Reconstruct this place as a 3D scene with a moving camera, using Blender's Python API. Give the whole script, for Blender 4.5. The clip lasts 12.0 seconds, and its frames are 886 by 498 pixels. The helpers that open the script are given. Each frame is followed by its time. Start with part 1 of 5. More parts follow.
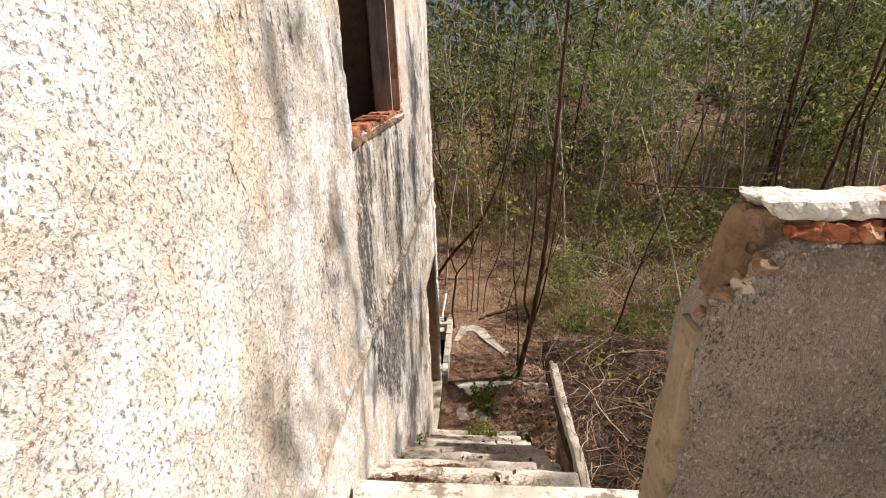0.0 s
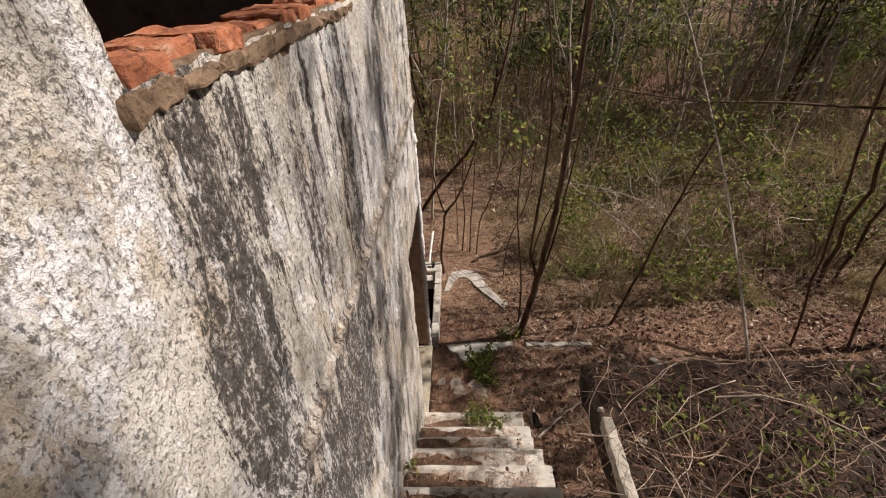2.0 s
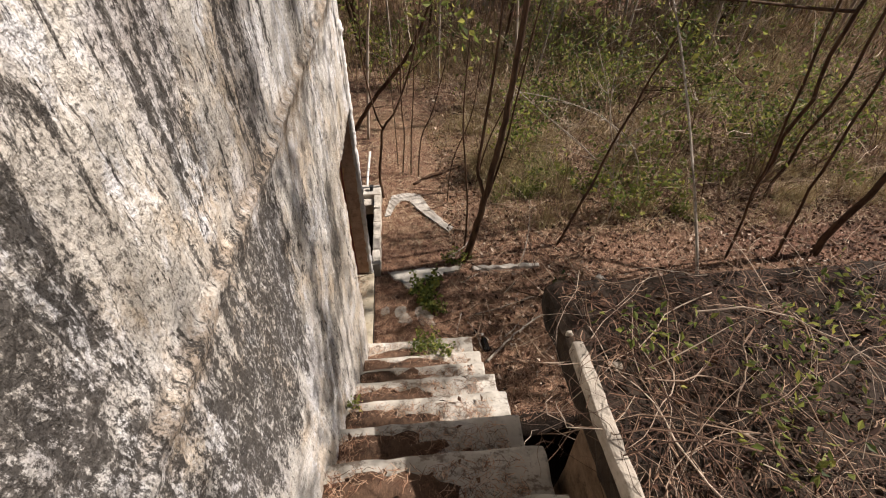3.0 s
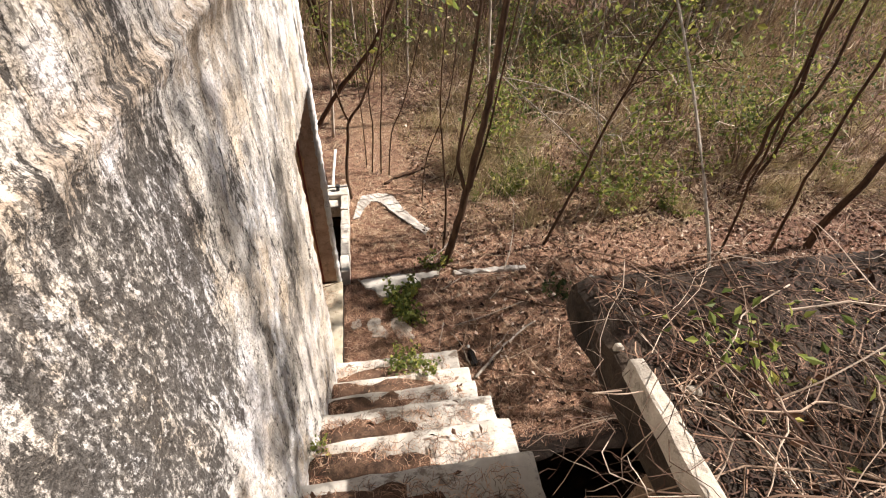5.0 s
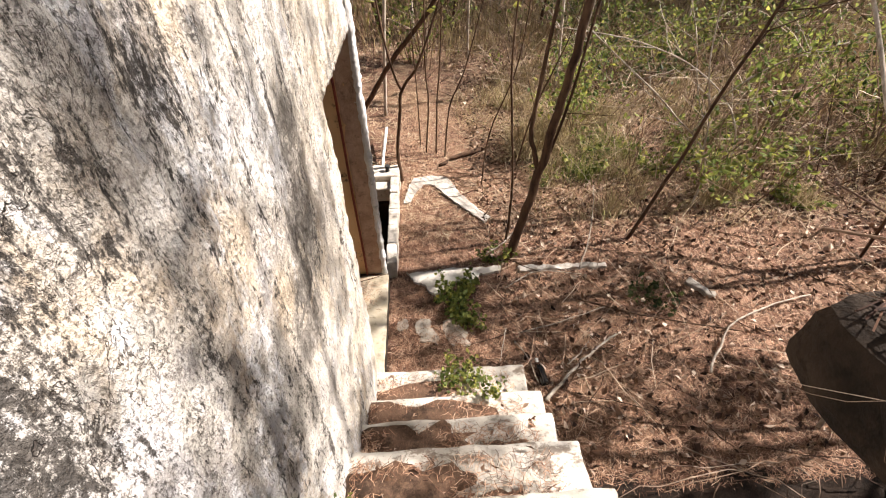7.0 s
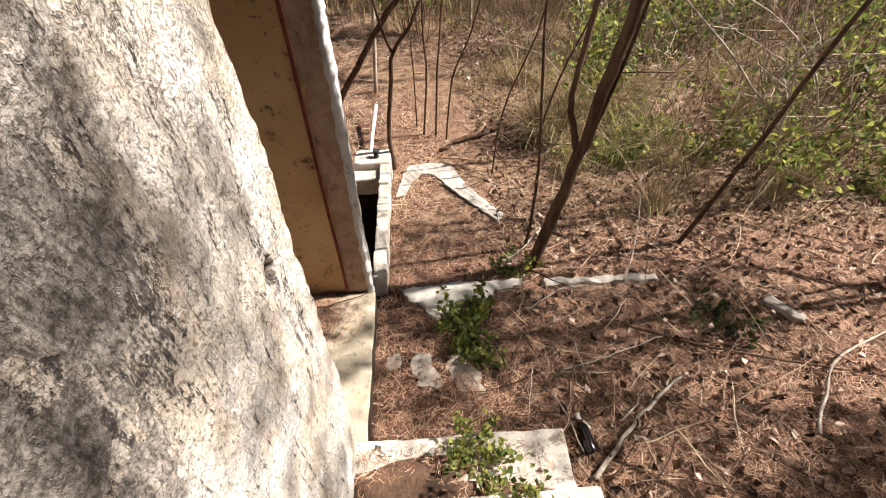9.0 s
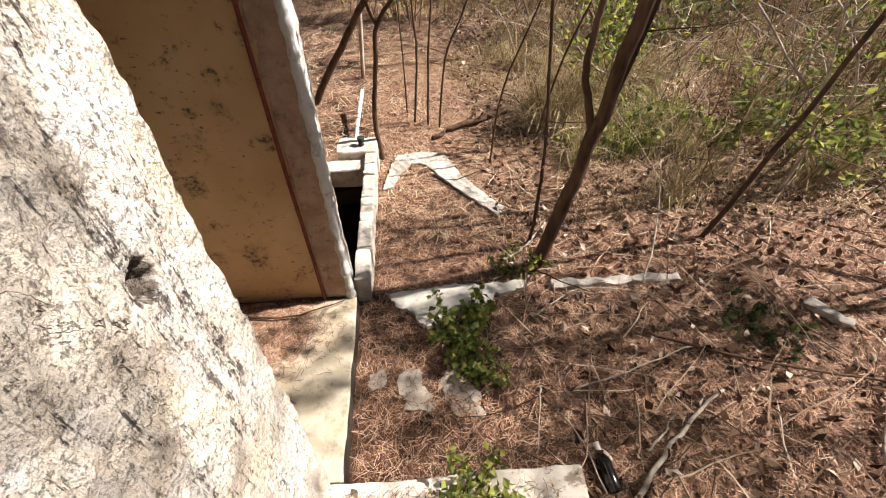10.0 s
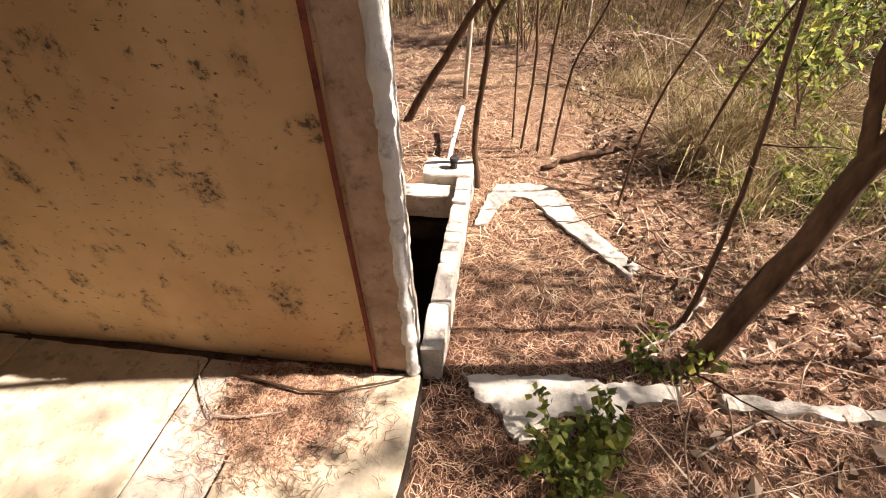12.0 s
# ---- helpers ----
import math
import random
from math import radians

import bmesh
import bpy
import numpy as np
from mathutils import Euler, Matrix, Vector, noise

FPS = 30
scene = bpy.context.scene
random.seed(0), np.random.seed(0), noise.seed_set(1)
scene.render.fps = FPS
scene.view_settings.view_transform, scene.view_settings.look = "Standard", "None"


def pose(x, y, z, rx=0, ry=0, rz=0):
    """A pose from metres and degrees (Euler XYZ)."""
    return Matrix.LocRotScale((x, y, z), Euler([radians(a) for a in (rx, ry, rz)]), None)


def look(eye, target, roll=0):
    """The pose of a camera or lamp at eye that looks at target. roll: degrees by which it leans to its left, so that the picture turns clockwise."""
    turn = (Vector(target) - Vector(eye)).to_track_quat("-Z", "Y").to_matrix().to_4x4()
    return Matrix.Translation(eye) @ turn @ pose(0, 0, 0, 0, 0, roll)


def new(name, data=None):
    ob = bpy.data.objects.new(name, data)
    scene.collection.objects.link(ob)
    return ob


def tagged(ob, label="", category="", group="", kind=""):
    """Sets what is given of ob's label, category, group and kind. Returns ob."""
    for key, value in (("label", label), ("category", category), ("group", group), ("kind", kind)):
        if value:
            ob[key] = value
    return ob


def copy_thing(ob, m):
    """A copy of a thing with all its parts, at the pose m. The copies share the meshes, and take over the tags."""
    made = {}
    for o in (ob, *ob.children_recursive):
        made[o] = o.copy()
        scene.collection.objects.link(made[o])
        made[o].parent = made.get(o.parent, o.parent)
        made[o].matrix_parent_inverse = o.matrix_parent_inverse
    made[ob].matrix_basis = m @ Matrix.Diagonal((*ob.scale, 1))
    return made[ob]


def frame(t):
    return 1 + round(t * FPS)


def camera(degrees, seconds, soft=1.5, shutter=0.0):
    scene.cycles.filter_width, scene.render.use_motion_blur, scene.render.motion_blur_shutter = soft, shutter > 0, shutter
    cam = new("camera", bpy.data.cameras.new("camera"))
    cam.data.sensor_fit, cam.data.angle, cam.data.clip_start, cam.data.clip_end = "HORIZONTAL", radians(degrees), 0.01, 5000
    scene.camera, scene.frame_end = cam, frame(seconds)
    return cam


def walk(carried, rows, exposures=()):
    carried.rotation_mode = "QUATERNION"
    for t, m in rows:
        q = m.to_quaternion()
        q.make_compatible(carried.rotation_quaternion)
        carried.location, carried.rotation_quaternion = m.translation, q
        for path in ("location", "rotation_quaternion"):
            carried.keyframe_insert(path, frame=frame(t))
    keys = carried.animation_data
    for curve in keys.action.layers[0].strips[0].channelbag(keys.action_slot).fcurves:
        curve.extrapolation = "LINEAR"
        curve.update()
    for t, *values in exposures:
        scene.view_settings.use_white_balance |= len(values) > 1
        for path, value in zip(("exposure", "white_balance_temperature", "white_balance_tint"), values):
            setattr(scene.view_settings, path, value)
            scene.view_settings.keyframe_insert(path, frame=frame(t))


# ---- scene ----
cam = camera(90.3, 12.0, soft=1.1)
PATH = [
    (0, (0.486, -4.841, 3.905), (0.337, -2.985, 3.176), -2.0),
    (0.5, (0.487, -4.459, 3.874), (0.289, -2.623, 3.107), -1.3),
    (1, (0.444, -4.087, 3.895), (0.2, -2.277, 3.08), -2.6),
    (1.5, (0.383, -3.774, 3.86), (0.137, -1.999, 2.972), -3.7),
    (2, (0.389, -3.602, 3.798), (0.303, -1.935, 2.697), -2.9),
    (2.5, (0.398, -3.442, 3.611), (0.464, -1.887, 2.355), -0.5),
    (3, (0.384, -3.323, 3.48), (0.549, -1.861, 2.125), 1.2),
    (5, (0.352, -2.994, 3.091), (0.655, -1.521, 1.773), 3.1),
    (5.5, (0.335, -2.87, 2.993), (0.589, -1.396, 1.666), 2.5),
    (6, (0.38, -2.735, 2.828), (0.547, -1.262, 1.485), 1.0),
    (6.5, (0.384, -2.662, 2.778), (0.5, -1.188, 1.431), 0.1),
    (7, (0.35, -2.52, 2.642), (0.421, -1.041, 1.297), -1.0),
    (9, (0.344, -1.81, 2.162), (0.426, -0.363, 0.783), -0.8),
    (9.5, (0.394, -1.685, 2.055), (0.489, -0.242, 0.672), -0.7),
    (10, (0.385, -1.546, 1.903), (0.481, -0.105, 0.519), -0.9),
    (10.5, (0.384, -1.39, 1.828), (0.478, 0.059, 0.453), -0.6),
    (11, (0.411, -1.231, 1.68), (0.47, 0.224, 0.309), -1.1),
    (11.5, (0.366, -1.092, 1.542), (0.34, 0.399, 0.209), -1.0),
    (12, (0.276, -0.941, 1.457), (0.028, 0.603, 0.21), -2.1),
]
walk(cam, [(t, look(eye, target, roll)) for t, eye, target, roll in PATH], [(0, 0.75, 6700, 14), (0.5, 0.32, 6800, 15), (1.5, 0.28, 6650, 15), (2.5, 0.42, 6600, 15), (5.0, 1.25, 6550, 15), (7.0, 1.45, 6550, 15), (9.5, 1.38, 6550, 14), (11.0, 1.55, 6650, 17), (12, 1.8, 7050, 20)])

# ---- world, sun ----
SUN_DIR = Vector((1.0, 0.12, 1.0)).normalized()
world = bpy.data.worlds.new("sky")
scene.world = world
world.use_nodes = True
wn = world.node_tree
sky = wn.nodes.new("ShaderNodeTexSky")
sky.sky_type, sky.sun_disc = "NISHITA", False
sky.sun_elevation = math.asin(SUN_DIR.z)
sky.sun_rotation = math.atan2(SUN_DIR.x, SUN_DIR.y)
wn.links.new(sky.outputs[0], wn.nodes["Background"].inputs[0])
wn.nodes["Background"].inputs[1].default_value = 0.025
sun_data = bpy.data.lights.new("sun", "SUN")
sun_data.energy, sun_data.angle, sun_data.color = 5.0, radians(0.6), (1.0, 0.945, 0.87)
sun = new("sun", sun_data)
sun.matrix_world = look(SUN_DIR * 60, (0, 0, 0))

# ---- materials ----


class Mat:
    """A small builder for one node material."""

    def __init__(self, name, rough=0.85):
        self.m = bpy.data.materials.new(name)
        self.m.use_nodes = True
        self.t = self.m.node_tree
        self.b = self.t.nodes["Principled BSDF"]
        self.b.inputs["Roughness"].default_value = rough
        self.b.inputs["Specular IOR Level"].default_value = 0.25
        self.co = self.t.nodes.new("ShaderNodeNewGeometry").outputs["Position"]

    def link(self, a, b):
        self.t.links.new(a, b)

    def put(self, socket, v):
        if hasattr(v, "is_linked") or hasattr(v, "node"):
            self.link(v, socket)
        else:
            socket.default_value = v

    def noise(self, scale, stretch=(1, 1, 1), detail=4.0, rough=0.6, shift=(0, 0, 0), dist=0.0):
        mp = self.t.nodes.new("ShaderNodeMapping")
        mp.inputs["Scale"].default_value = stretch
        mp.inputs["Location"].default_value = shift
        self.link(self.co, mp.inputs["Vector"])
        n = self.t.nodes.new("ShaderNodeTexNoise")
        n.inputs["Scale"].default_value = scale
        n.inputs["Detail"].default_value = detail
        n.inputs["Roughness"].default_value = rough
        n.inputs["Distortion"].default_value = dist
        self.link(mp.outputs[0], n.inputs["Vector"])
        return n.outputs["Fac"]

    def cells(self, scale, stretch=(1, 1, 1), feature="DISTANCE_TO_EDGE"):
        mp = self.t.nodes.new("ShaderNodeMapping")
        mp.inputs["Scale"].default_value = stretch
        self.link(self.co, mp.inputs["Vector"])
        n = self.t.nodes.new("ShaderNodeTexVoronoi")
        n.feature = feature
        n.inputs["Scale"].default_value = scale
        self.link(mp.outputs[0], n.inputs["Vector"])
        return n.outputs["Distance"]

    def step(self, v, lo, hi):
        n = self.t.nodes.new("ShaderNodeMapRange")
        n.interpolation_type = "SMOOTHSTEP"
        self.put(n.inputs["Value"], v)
        n.inputs["From Min"].default_value, n.inputs["From Max"].default_value = lo, hi
        return n.outputs[0]

    def math(self, op, a, b=0.0):
        n = self.t.nodes.new("ShaderNodeMath")
        n.operation = op.rstrip("_")
        n.use_clamp = op in ("MULTIPLY", "ADD", "SUBTRACT")
        self.put(n.inputs[0], a)
        self.put(n.inputs[1], b)
        return n.outputs[0]

    def warp(self, amount):
        """Coordinates shaken by noise, so that stains get ragged, dripping rims."""
        out = self.co
        for scale, stretch, k in ((4.0, (1, 1, 0.6), amount), (1.0, (1, 26, 2.0), amount * 0.8)):
            mp = self.t.nodes.new("ShaderNodeMapping")
            mp.inputs["Scale"].default_value = stretch
            self.link(self.co, mp.inputs["Vector"])
            n = self.t.nodes.new("ShaderNodeTexNoise")
            n.inputs["Scale"].default_value, n.inputs["Detail"].default_value, n.inputs["Roughness"].default_value = scale, 7, 0.7
            self.link(mp.outputs[0], n.inputs["Vector"])
            c = self.t.nodes.new("ShaderNodeVectorMath")
            c.operation = "MULTIPLY_ADD"
            self.link(n.outputs["Color"], c.inputs[0])
            c.inputs[1].default_value = (0, k * 0.5, k * 1.6)
            self.link(out, c.inputs[2])
            d = self.t.nodes.new("ShaderNodeVectorMath")
            d.operation = "SUBTRACT"
            self.link(c.outputs[0], d.inputs[0])
            d.inputs[1].default_value = (0, k * 0.25, k * 0.8)
            out = d.outputs[0]
        return out

    def blob(self, y, z, ry, rz, co=None):
        """1 at a stain's middle on a wall, falling to 0 at its rim."""
        s = self.t.nodes.new("ShaderNodeVectorMath")
        s.operation = "SUBTRACT"
        self.link(co or self.co, s.inputs[0])
        s.inputs[1].default_value = (0, y, z)
        d = self.t.nodes.new("ShaderNodeVectorMath")
        d.operation = "MULTIPLY"
        self.link(s.outputs[0], d.inputs[0])
        d.inputs[1].default_value = (0, 1 / ry, 1 / rz)
        n = self.t.nodes.new("ShaderNodeVectorMath")
        n.operation = "LENGTH"
        self.link(d.outputs[0], n.inputs[0])
        return self.step(n.outputs["Value"], 1.0, 0.25)

    def random(self):
        return self.t.nodes.new("ShaderNodeObjectInfo").outputs["Random"]

    def island(self):
        return self.t.nodes.new("ShaderNodeNewGeometry").outputs["Random Per Island"]

    def mix(self, fac, a, b):
        n = self.t.nodes.new("ShaderNodeMix")
        n.data_type = "RGBA"
        self.put(n.inputs[0], fac)
        for socket, v in ((n.inputs[6], a), (n.inputs[7], b)):
            self.put(socket, (*v, 1) if isinstance(v, tuple) else v)
        return n.outputs[2]

    def ramp(self, fac, *stops):
        n = self.t.nodes.new("ShaderNodeValToRGB")
        self.link(fac, n.inputs[0])
        e = n.color_ramp.elements
        while len(e) < len(stops):
            e.new(0.5)
        for el, (p, c) in zip(e, stops):
            el.position, el.color = p, (*c, 1)
        return n.outputs[0]

    def done(self, color, bump=None, strength=0.5, distance=0.01, translucent=0.0):
        self.put(self.b.inputs["Base Color"], (*color, 1) if isinstance(color, tuple) else color)
        if bump is not None:
            n = self.t.nodes.new("ShaderNodeBump")
            n.inputs["Strength"].default_value, n.inputs["Distance"].default_value = strength, distance
            self.link(bump, n.inputs["Height"])
            self.link(n.outputs[0], self.b.inputs["Normal"])
        if translucent:
            tr = self.t.nodes.new("ShaderNodeBsdfTranslucent")
            self.put(tr.inputs[0], (*color, 1) if isinstance(color, tuple) else color)
            mx = self.t.nodes.new("ShaderNodeMixShader")
            mx.inputs[0].default_value = translucent
            self.link(self.b.outputs[0], mx.inputs[1])
            self.link(tr.outputs[0], mx.inputs[2])
            self.link(mx.outputs[0], self.t.nodes["Material Output"].inputs[0])
        return self.m


def wall_plaster():
    m = Mat("weathered_limewash", 0.92)
    big = m.noise(1.3, detail=5)
    col = m.ramp(big, (0.3, (0.50, 0.44, 0.36)), (0.5, (0.62, 0.58, 0.52)), (0.7, (0.74, 0.72, 0.69)))
    # ochre patches where the limewash has gone
    ochre = m.step(m.noise(3.0, (1, 1, 0.7), 7, 0.7, (3, 1, 7)), 0.48, 0.62)
    col = m.mix(m.math("MULTIPLY", ochre, 0.5), col, (0.60, 0.43, 0.25))
    lilac = m.step(m.noise(3.4, (1, 1, 0.8), 7, 0.7, (12, 6, 1)), 0.52, 0.62)
    col = m.mix(m.math("MULTIPLY", lilac, 0.6), col, (0.50, 0.48, 0.49))
    tan = m.step(m.noise(30, (1, 1, 0.6), 6, 0.75, (4, 4, 1)), 0.47, 0.60)
    col = m.mix(m.math("MULTIPLY", tan, 0.36), col, (0.47, 0.41, 0.34))
    pale = m.step(m.noise(5.5, (1, 1, 0.5), 7, 0.75, (9, 4, 2)), 0.50, 0.60)
    pale = m.math("MULTIPLY", pale, m.step(m.noise(48, (1, 1, 0.6), 5, 0.7, (5, 1, 1)), 0.36, 0.52))
    col = m.mix(m.math("MULTIPLY", pale, 0.9), col, (0.80, 0.79, 0.79))
    # cream wash beside the door
    cream = m.math("MULTIPLY", m.blob(-1.0, 1.3, 1.0, 1.7), m.step(m.noise(4, (1, 1, 0.7), 6, 0.7, (1, 2, 5)), 0.36, 0.56))
    col = m.mix(m.math("MULTIPLY", cream, 0.6), col, (0.60, 0.51, 0.39))
    # bare brown render along the ledge
    ledge = m.math("MULTIPLY", m.blob(-2.0, 2.80, 9.0, 0.10), m.step(m.noise(8, (1, 1, 0.8), 5, 0.7, (6, 6, 6)), 0.40, 0.55))
    col = m.mix(m.math("MULTIPLY", ledge, 0.85), col, (0.33, 0.255, 0.185))
    # black mould running down in streaks
    streak = m.noise(1.0, (1, 15, 1.2), 7, 0.7, (0, 2, 0))
    fine = m.noise(1.0, (1, 55, 5), 6, 0.75, (0, 5, 3))
    patch = m.noise(1.5, (1, 1, 0.6), 4, 0.6, (5, 2, 9))
    lower = m.blob(-1.7, 1.6, 1.75, 2.8)
    under_sill = m.blob(-2.35, 3.2, 1.05, 1.0)
    region = m.math("MAXIMUM", m.math("MAXIMUM", m.math("MULTIPLY", lower, 0.72), under_sill), m.math("SUBTRACT", m.step(patch, 0.50, 0.68), m.blob(-4.5, 3.5, 0.9, 1.3)))
    # density of the mould, then single specks of it
    dense = m.math("MULTIPLY", m.math("MULTIPLY", m.step(streak, 0.40, 0.66), region), 0.75)
    dense = m.math("MAXIMUM", dense, m.math("MULTIPLY", m.math("MULTIPLY", m.step(fine, 0.46, 0.70), region), 0.85))
    shaken = m.warp(0.34)
    spots = [(-3.00, 3.30, 0.13, 0.62, 1.0), (-3.08, 3.08, 0.10, 0.36, 0.9), (-2.43, 2.52, 0.20, 0.34, 1.3), (-2.54, 2.30, 0.24, 0.36, 0.85), (-2.36, 2.36, 0.14, 0.50, 0.8), (-2.30, 2.64, 0.10, 0.24, 1.1), (-2.75, 2.45, 0.25, 0.35, 1.1),
             (-2.75, 2.74, 0.55, 0.10, 0.85), (-2.12, 3.35, 0.13, 0.5, 0.75), (-2.55, 3.30, 0.10, 0.46, 0.7), (-1.25, 3.0, 0.30, 0.7, 0.6), (-3.55, 3.3, 0.10, 0.4, 0.5), (-1.9, 1.5, 0.22, 0.5, 0.5), (-2.0, 2.0, 0.3, 0.6, 0.45),
             (-2.36, 2.50, 0.22, 0.20, 1.15), (-2.68, 2.50, 0.26, 0.20, 1.2), (-2.90, 2.52, 0.20, 0.22, 1.0), (-2.55, 2.30, 0.24, 0.20, 1.0), (-2.22, 2.36, 0.14, 0.10, 0.7), (-1.90, 2.46, 0.08, 0.12, 0.8), (-1.52, 1.80, 0.18, 0.24, 0.75), (-2.60, 2.66, 0.20, 0.08, 0.9), (-2.86, 3.46, 0.12, 0.20, 0.9), (-3.04, 3.10, 0.12, 0.30, 0.95)]
    for y, z, ry, rz, strong in spots:
        s = m.math("MULTIPLY", m.blob(y, z, ry * 1.5, rz * 1.4, shaken), strong * 0.82)
        dense = m.math("MAXIMUM", dense, m.math("MULTIPLY", s, m.math("ADD", m.math("MULTIPLY", m.step(streak, 0.32, 0.62), 0.75), 0.40)))
    dense = m.math("MINIMUM", dense, 0.64)
    grain = m.math("ADD", m.math("MULTIPLY", m.step(m.noise(24, (1, 1, 0.5), 8, 0.85, (1, 8, 3)), 0.30, 0.70), 0.55), m.math("MULTIPLY", m.step(m.noise(85, (1, 1, 0.6), 5, 0.8, (6, 1, 4)), 0.30, 0.70), 0.45))
    where = m.step(m.math("ADD_", grain, m.math("MULTIPLY", dense, 1.0)), 0.86, 1.12)
    mould = m.ramp(m.noise(34, (1, 1, 0.6), 7, 0.8, (3, 7, 5)), (0.36, (0.014, 0.013, 0.012)), (0.52, (0.030, 0.026, 0.023)), (0.66, (0.11, 0.097, 0.082)))
    col = m.mix(m.math("MULTIPLY", where, 0.96), col, mould)
    haze = m.math("MULTIPLY", m.step(m.math("ADD_", dense, m.math("MULTIPLY", m.noise(9, (1, 1, 0.5), 6, 0.7, (2, 9, 2)), 0.5)), 0.30, 1.1), 0.34)
    col = m.mix(haze, col, (0.13, 0.115, 0.10))
    # dark curled outlines where the lime skin has lifted in flakes
    curl = m.math("ABSOLUTE", m.math("SUBTRACT_", m.noise(30, (1, 1, 0.8), 4, 0.65, (4, 1, 6), 0.3), 0.5))
    flaky = m.math("MULTIPLY", m.step(m.noise(2.4, (1, 1, 0.7), 5, 0.65, (7, 7, 3)), 0.40, 0.56), m.blob(-1.8, 2.2, 1.5, 1.3))
    curl = m.math("MULTIPLY", m.math("MULTIPLY", m.step(curl, 0.022, 0.004), flaky), m.step(m.noise(11, shift=(2, 3, 9)), 0.40, 0.56))
    col = m.mix(m.math("MULTIPLY", curl, 0.6), col, (0.11, 0.092, 0.078))
    crumb = m.math("MULTIPLY", m.step(m.noise(70, (1, 1, 0.7), 5, 0.7, (7, 3, 1)), 0.555, 0.63), m.step(m.noise(4.5, (1, 1, 0.6), 5, 0.7, (1, 3, 8)), 0.42, 0.60))
    col = m.mix(m.math("MULTIPLY", crumb, 0.75), col, (0.66, 0.62, 0.57))
    # grey undercoat where the limewash has flaked off, with a few flakes left on it
    loose = m.warp(0.12)
    bare = m.math("MAXIMUM", m.math("MAXIMUM", m.blob(-1.54, 1.86, 0.20, 0.17, loose), m.blob(-1.66, 1.66, 0.20, 0.24, loose)), m.math("MULTIPLY", m.blob(-1.44, 2.06, 0.16, 0.2, loose), 0.7))
    bare = m.step(m.math("ADD_", bare, m.math("MULTIPLY", m.noise(11, (1, 1, 0.8), 6, 0.65, (5, 5, 2)), 0.9)), 0.72, 0.96)
    flake = m.step(m.noise(13, (1, 1, 0.9), 3, 0.5, (8, 2, 5)), 0.60, 0.615)
    bare = m.math("SUBTRACT", bare, flake)
    under = m.ramp(m.noise(75, (1, 1, 0.5), 6, 0.75, (2, 6, 2)), (0.38, (0.13, 0.112, 0.092)), (0.55, (0.30, 0.27, 0.235)), (0.68, (0.52, 0.48, 0.43)))
    col = m.mix(m.math("MULTIPLY", bare, 0.85), col, under)
    # one open crack in the plaster
    jag = m.warp(0.016)
    gap = None
    for k in range(28):
        zig = 0.0035 * math.sin(k * 0.9) + 0.002 * math.sin(k * 2.3)
        spot = m.blob(-4.0 + 0.040 * (k / 27) ** 2 + zig, 3.782 - 0.003 * k, 0.0036 - 0.0016 * abs(k / 13.5 - 1), 0.0042, jag)
        gap = spot if gap is None else m.math("MAXIMUM", gap, spot)
    col = m.mix(m.math("MULTIPLY", m.step(gap, 0.1, 0.5), 0.85), col, (0.045, 0.035, 0.03))
    # bare render in the knocked-out hole, painted darker for the shade inside
    hole = m.step(m.blob(-1.10, 1.45, 0.042, 0.052, m.warp(0.03)), 0.2, 0.45)
    col = m.mix(m.math("MULTIPLY", hole, 0.9), col, (0.12, 0.095, 0.075))
    # pitting, its dark specks painting in missing self-shadow; crumbs and hair cracks
    shaded_pits = m.step(m.noise(125, (1, 1, 0.8), 6, 0.8, (2, 2, 2)), 0.54, 0.66)
    col = m.mix(m.math("MULTIPLY", shaded_pits, 0.55), col, (0.20, 0.165, 0.135))
    vein = m.math("ABSOLUTE", m.math("SUBTRACT_", m.noise(3.2, (1, 1, 0.8), 6, 0.6, (8, 8, 1), 0.6), 0.5))
    crack = m.math("MULTIPLY", m.step(vein, 0.0035, 0.0), m.step(m.noise(1.7, shift=(3, 9, 4)), 0.58, 0.66))
    col = m.mix(m.math("MULTIPLY", crack, 0.75), col, (0.08, 0.06, 0.05))
    h = m.math("ADD", m.math("MULTIPLY", m.noise(34, (1, 1, 0.85), 5, 0.68), 0.62), m.math("MULTIPLY", m.noise(10, (1, 1, 0.8), 6, 0.7), 0.38))
    h = m.math("SUBTRACT", h, m.math("MULTIPLY", crack, 0.4))
    h = m.math("SUBTRACT", h, m.math("MULTIPLY", curl, 0.12))
    h = m.math("SUBTRACT", h, m.math("MULTIPLY", shaded_pits, 0.15))
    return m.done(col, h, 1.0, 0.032)


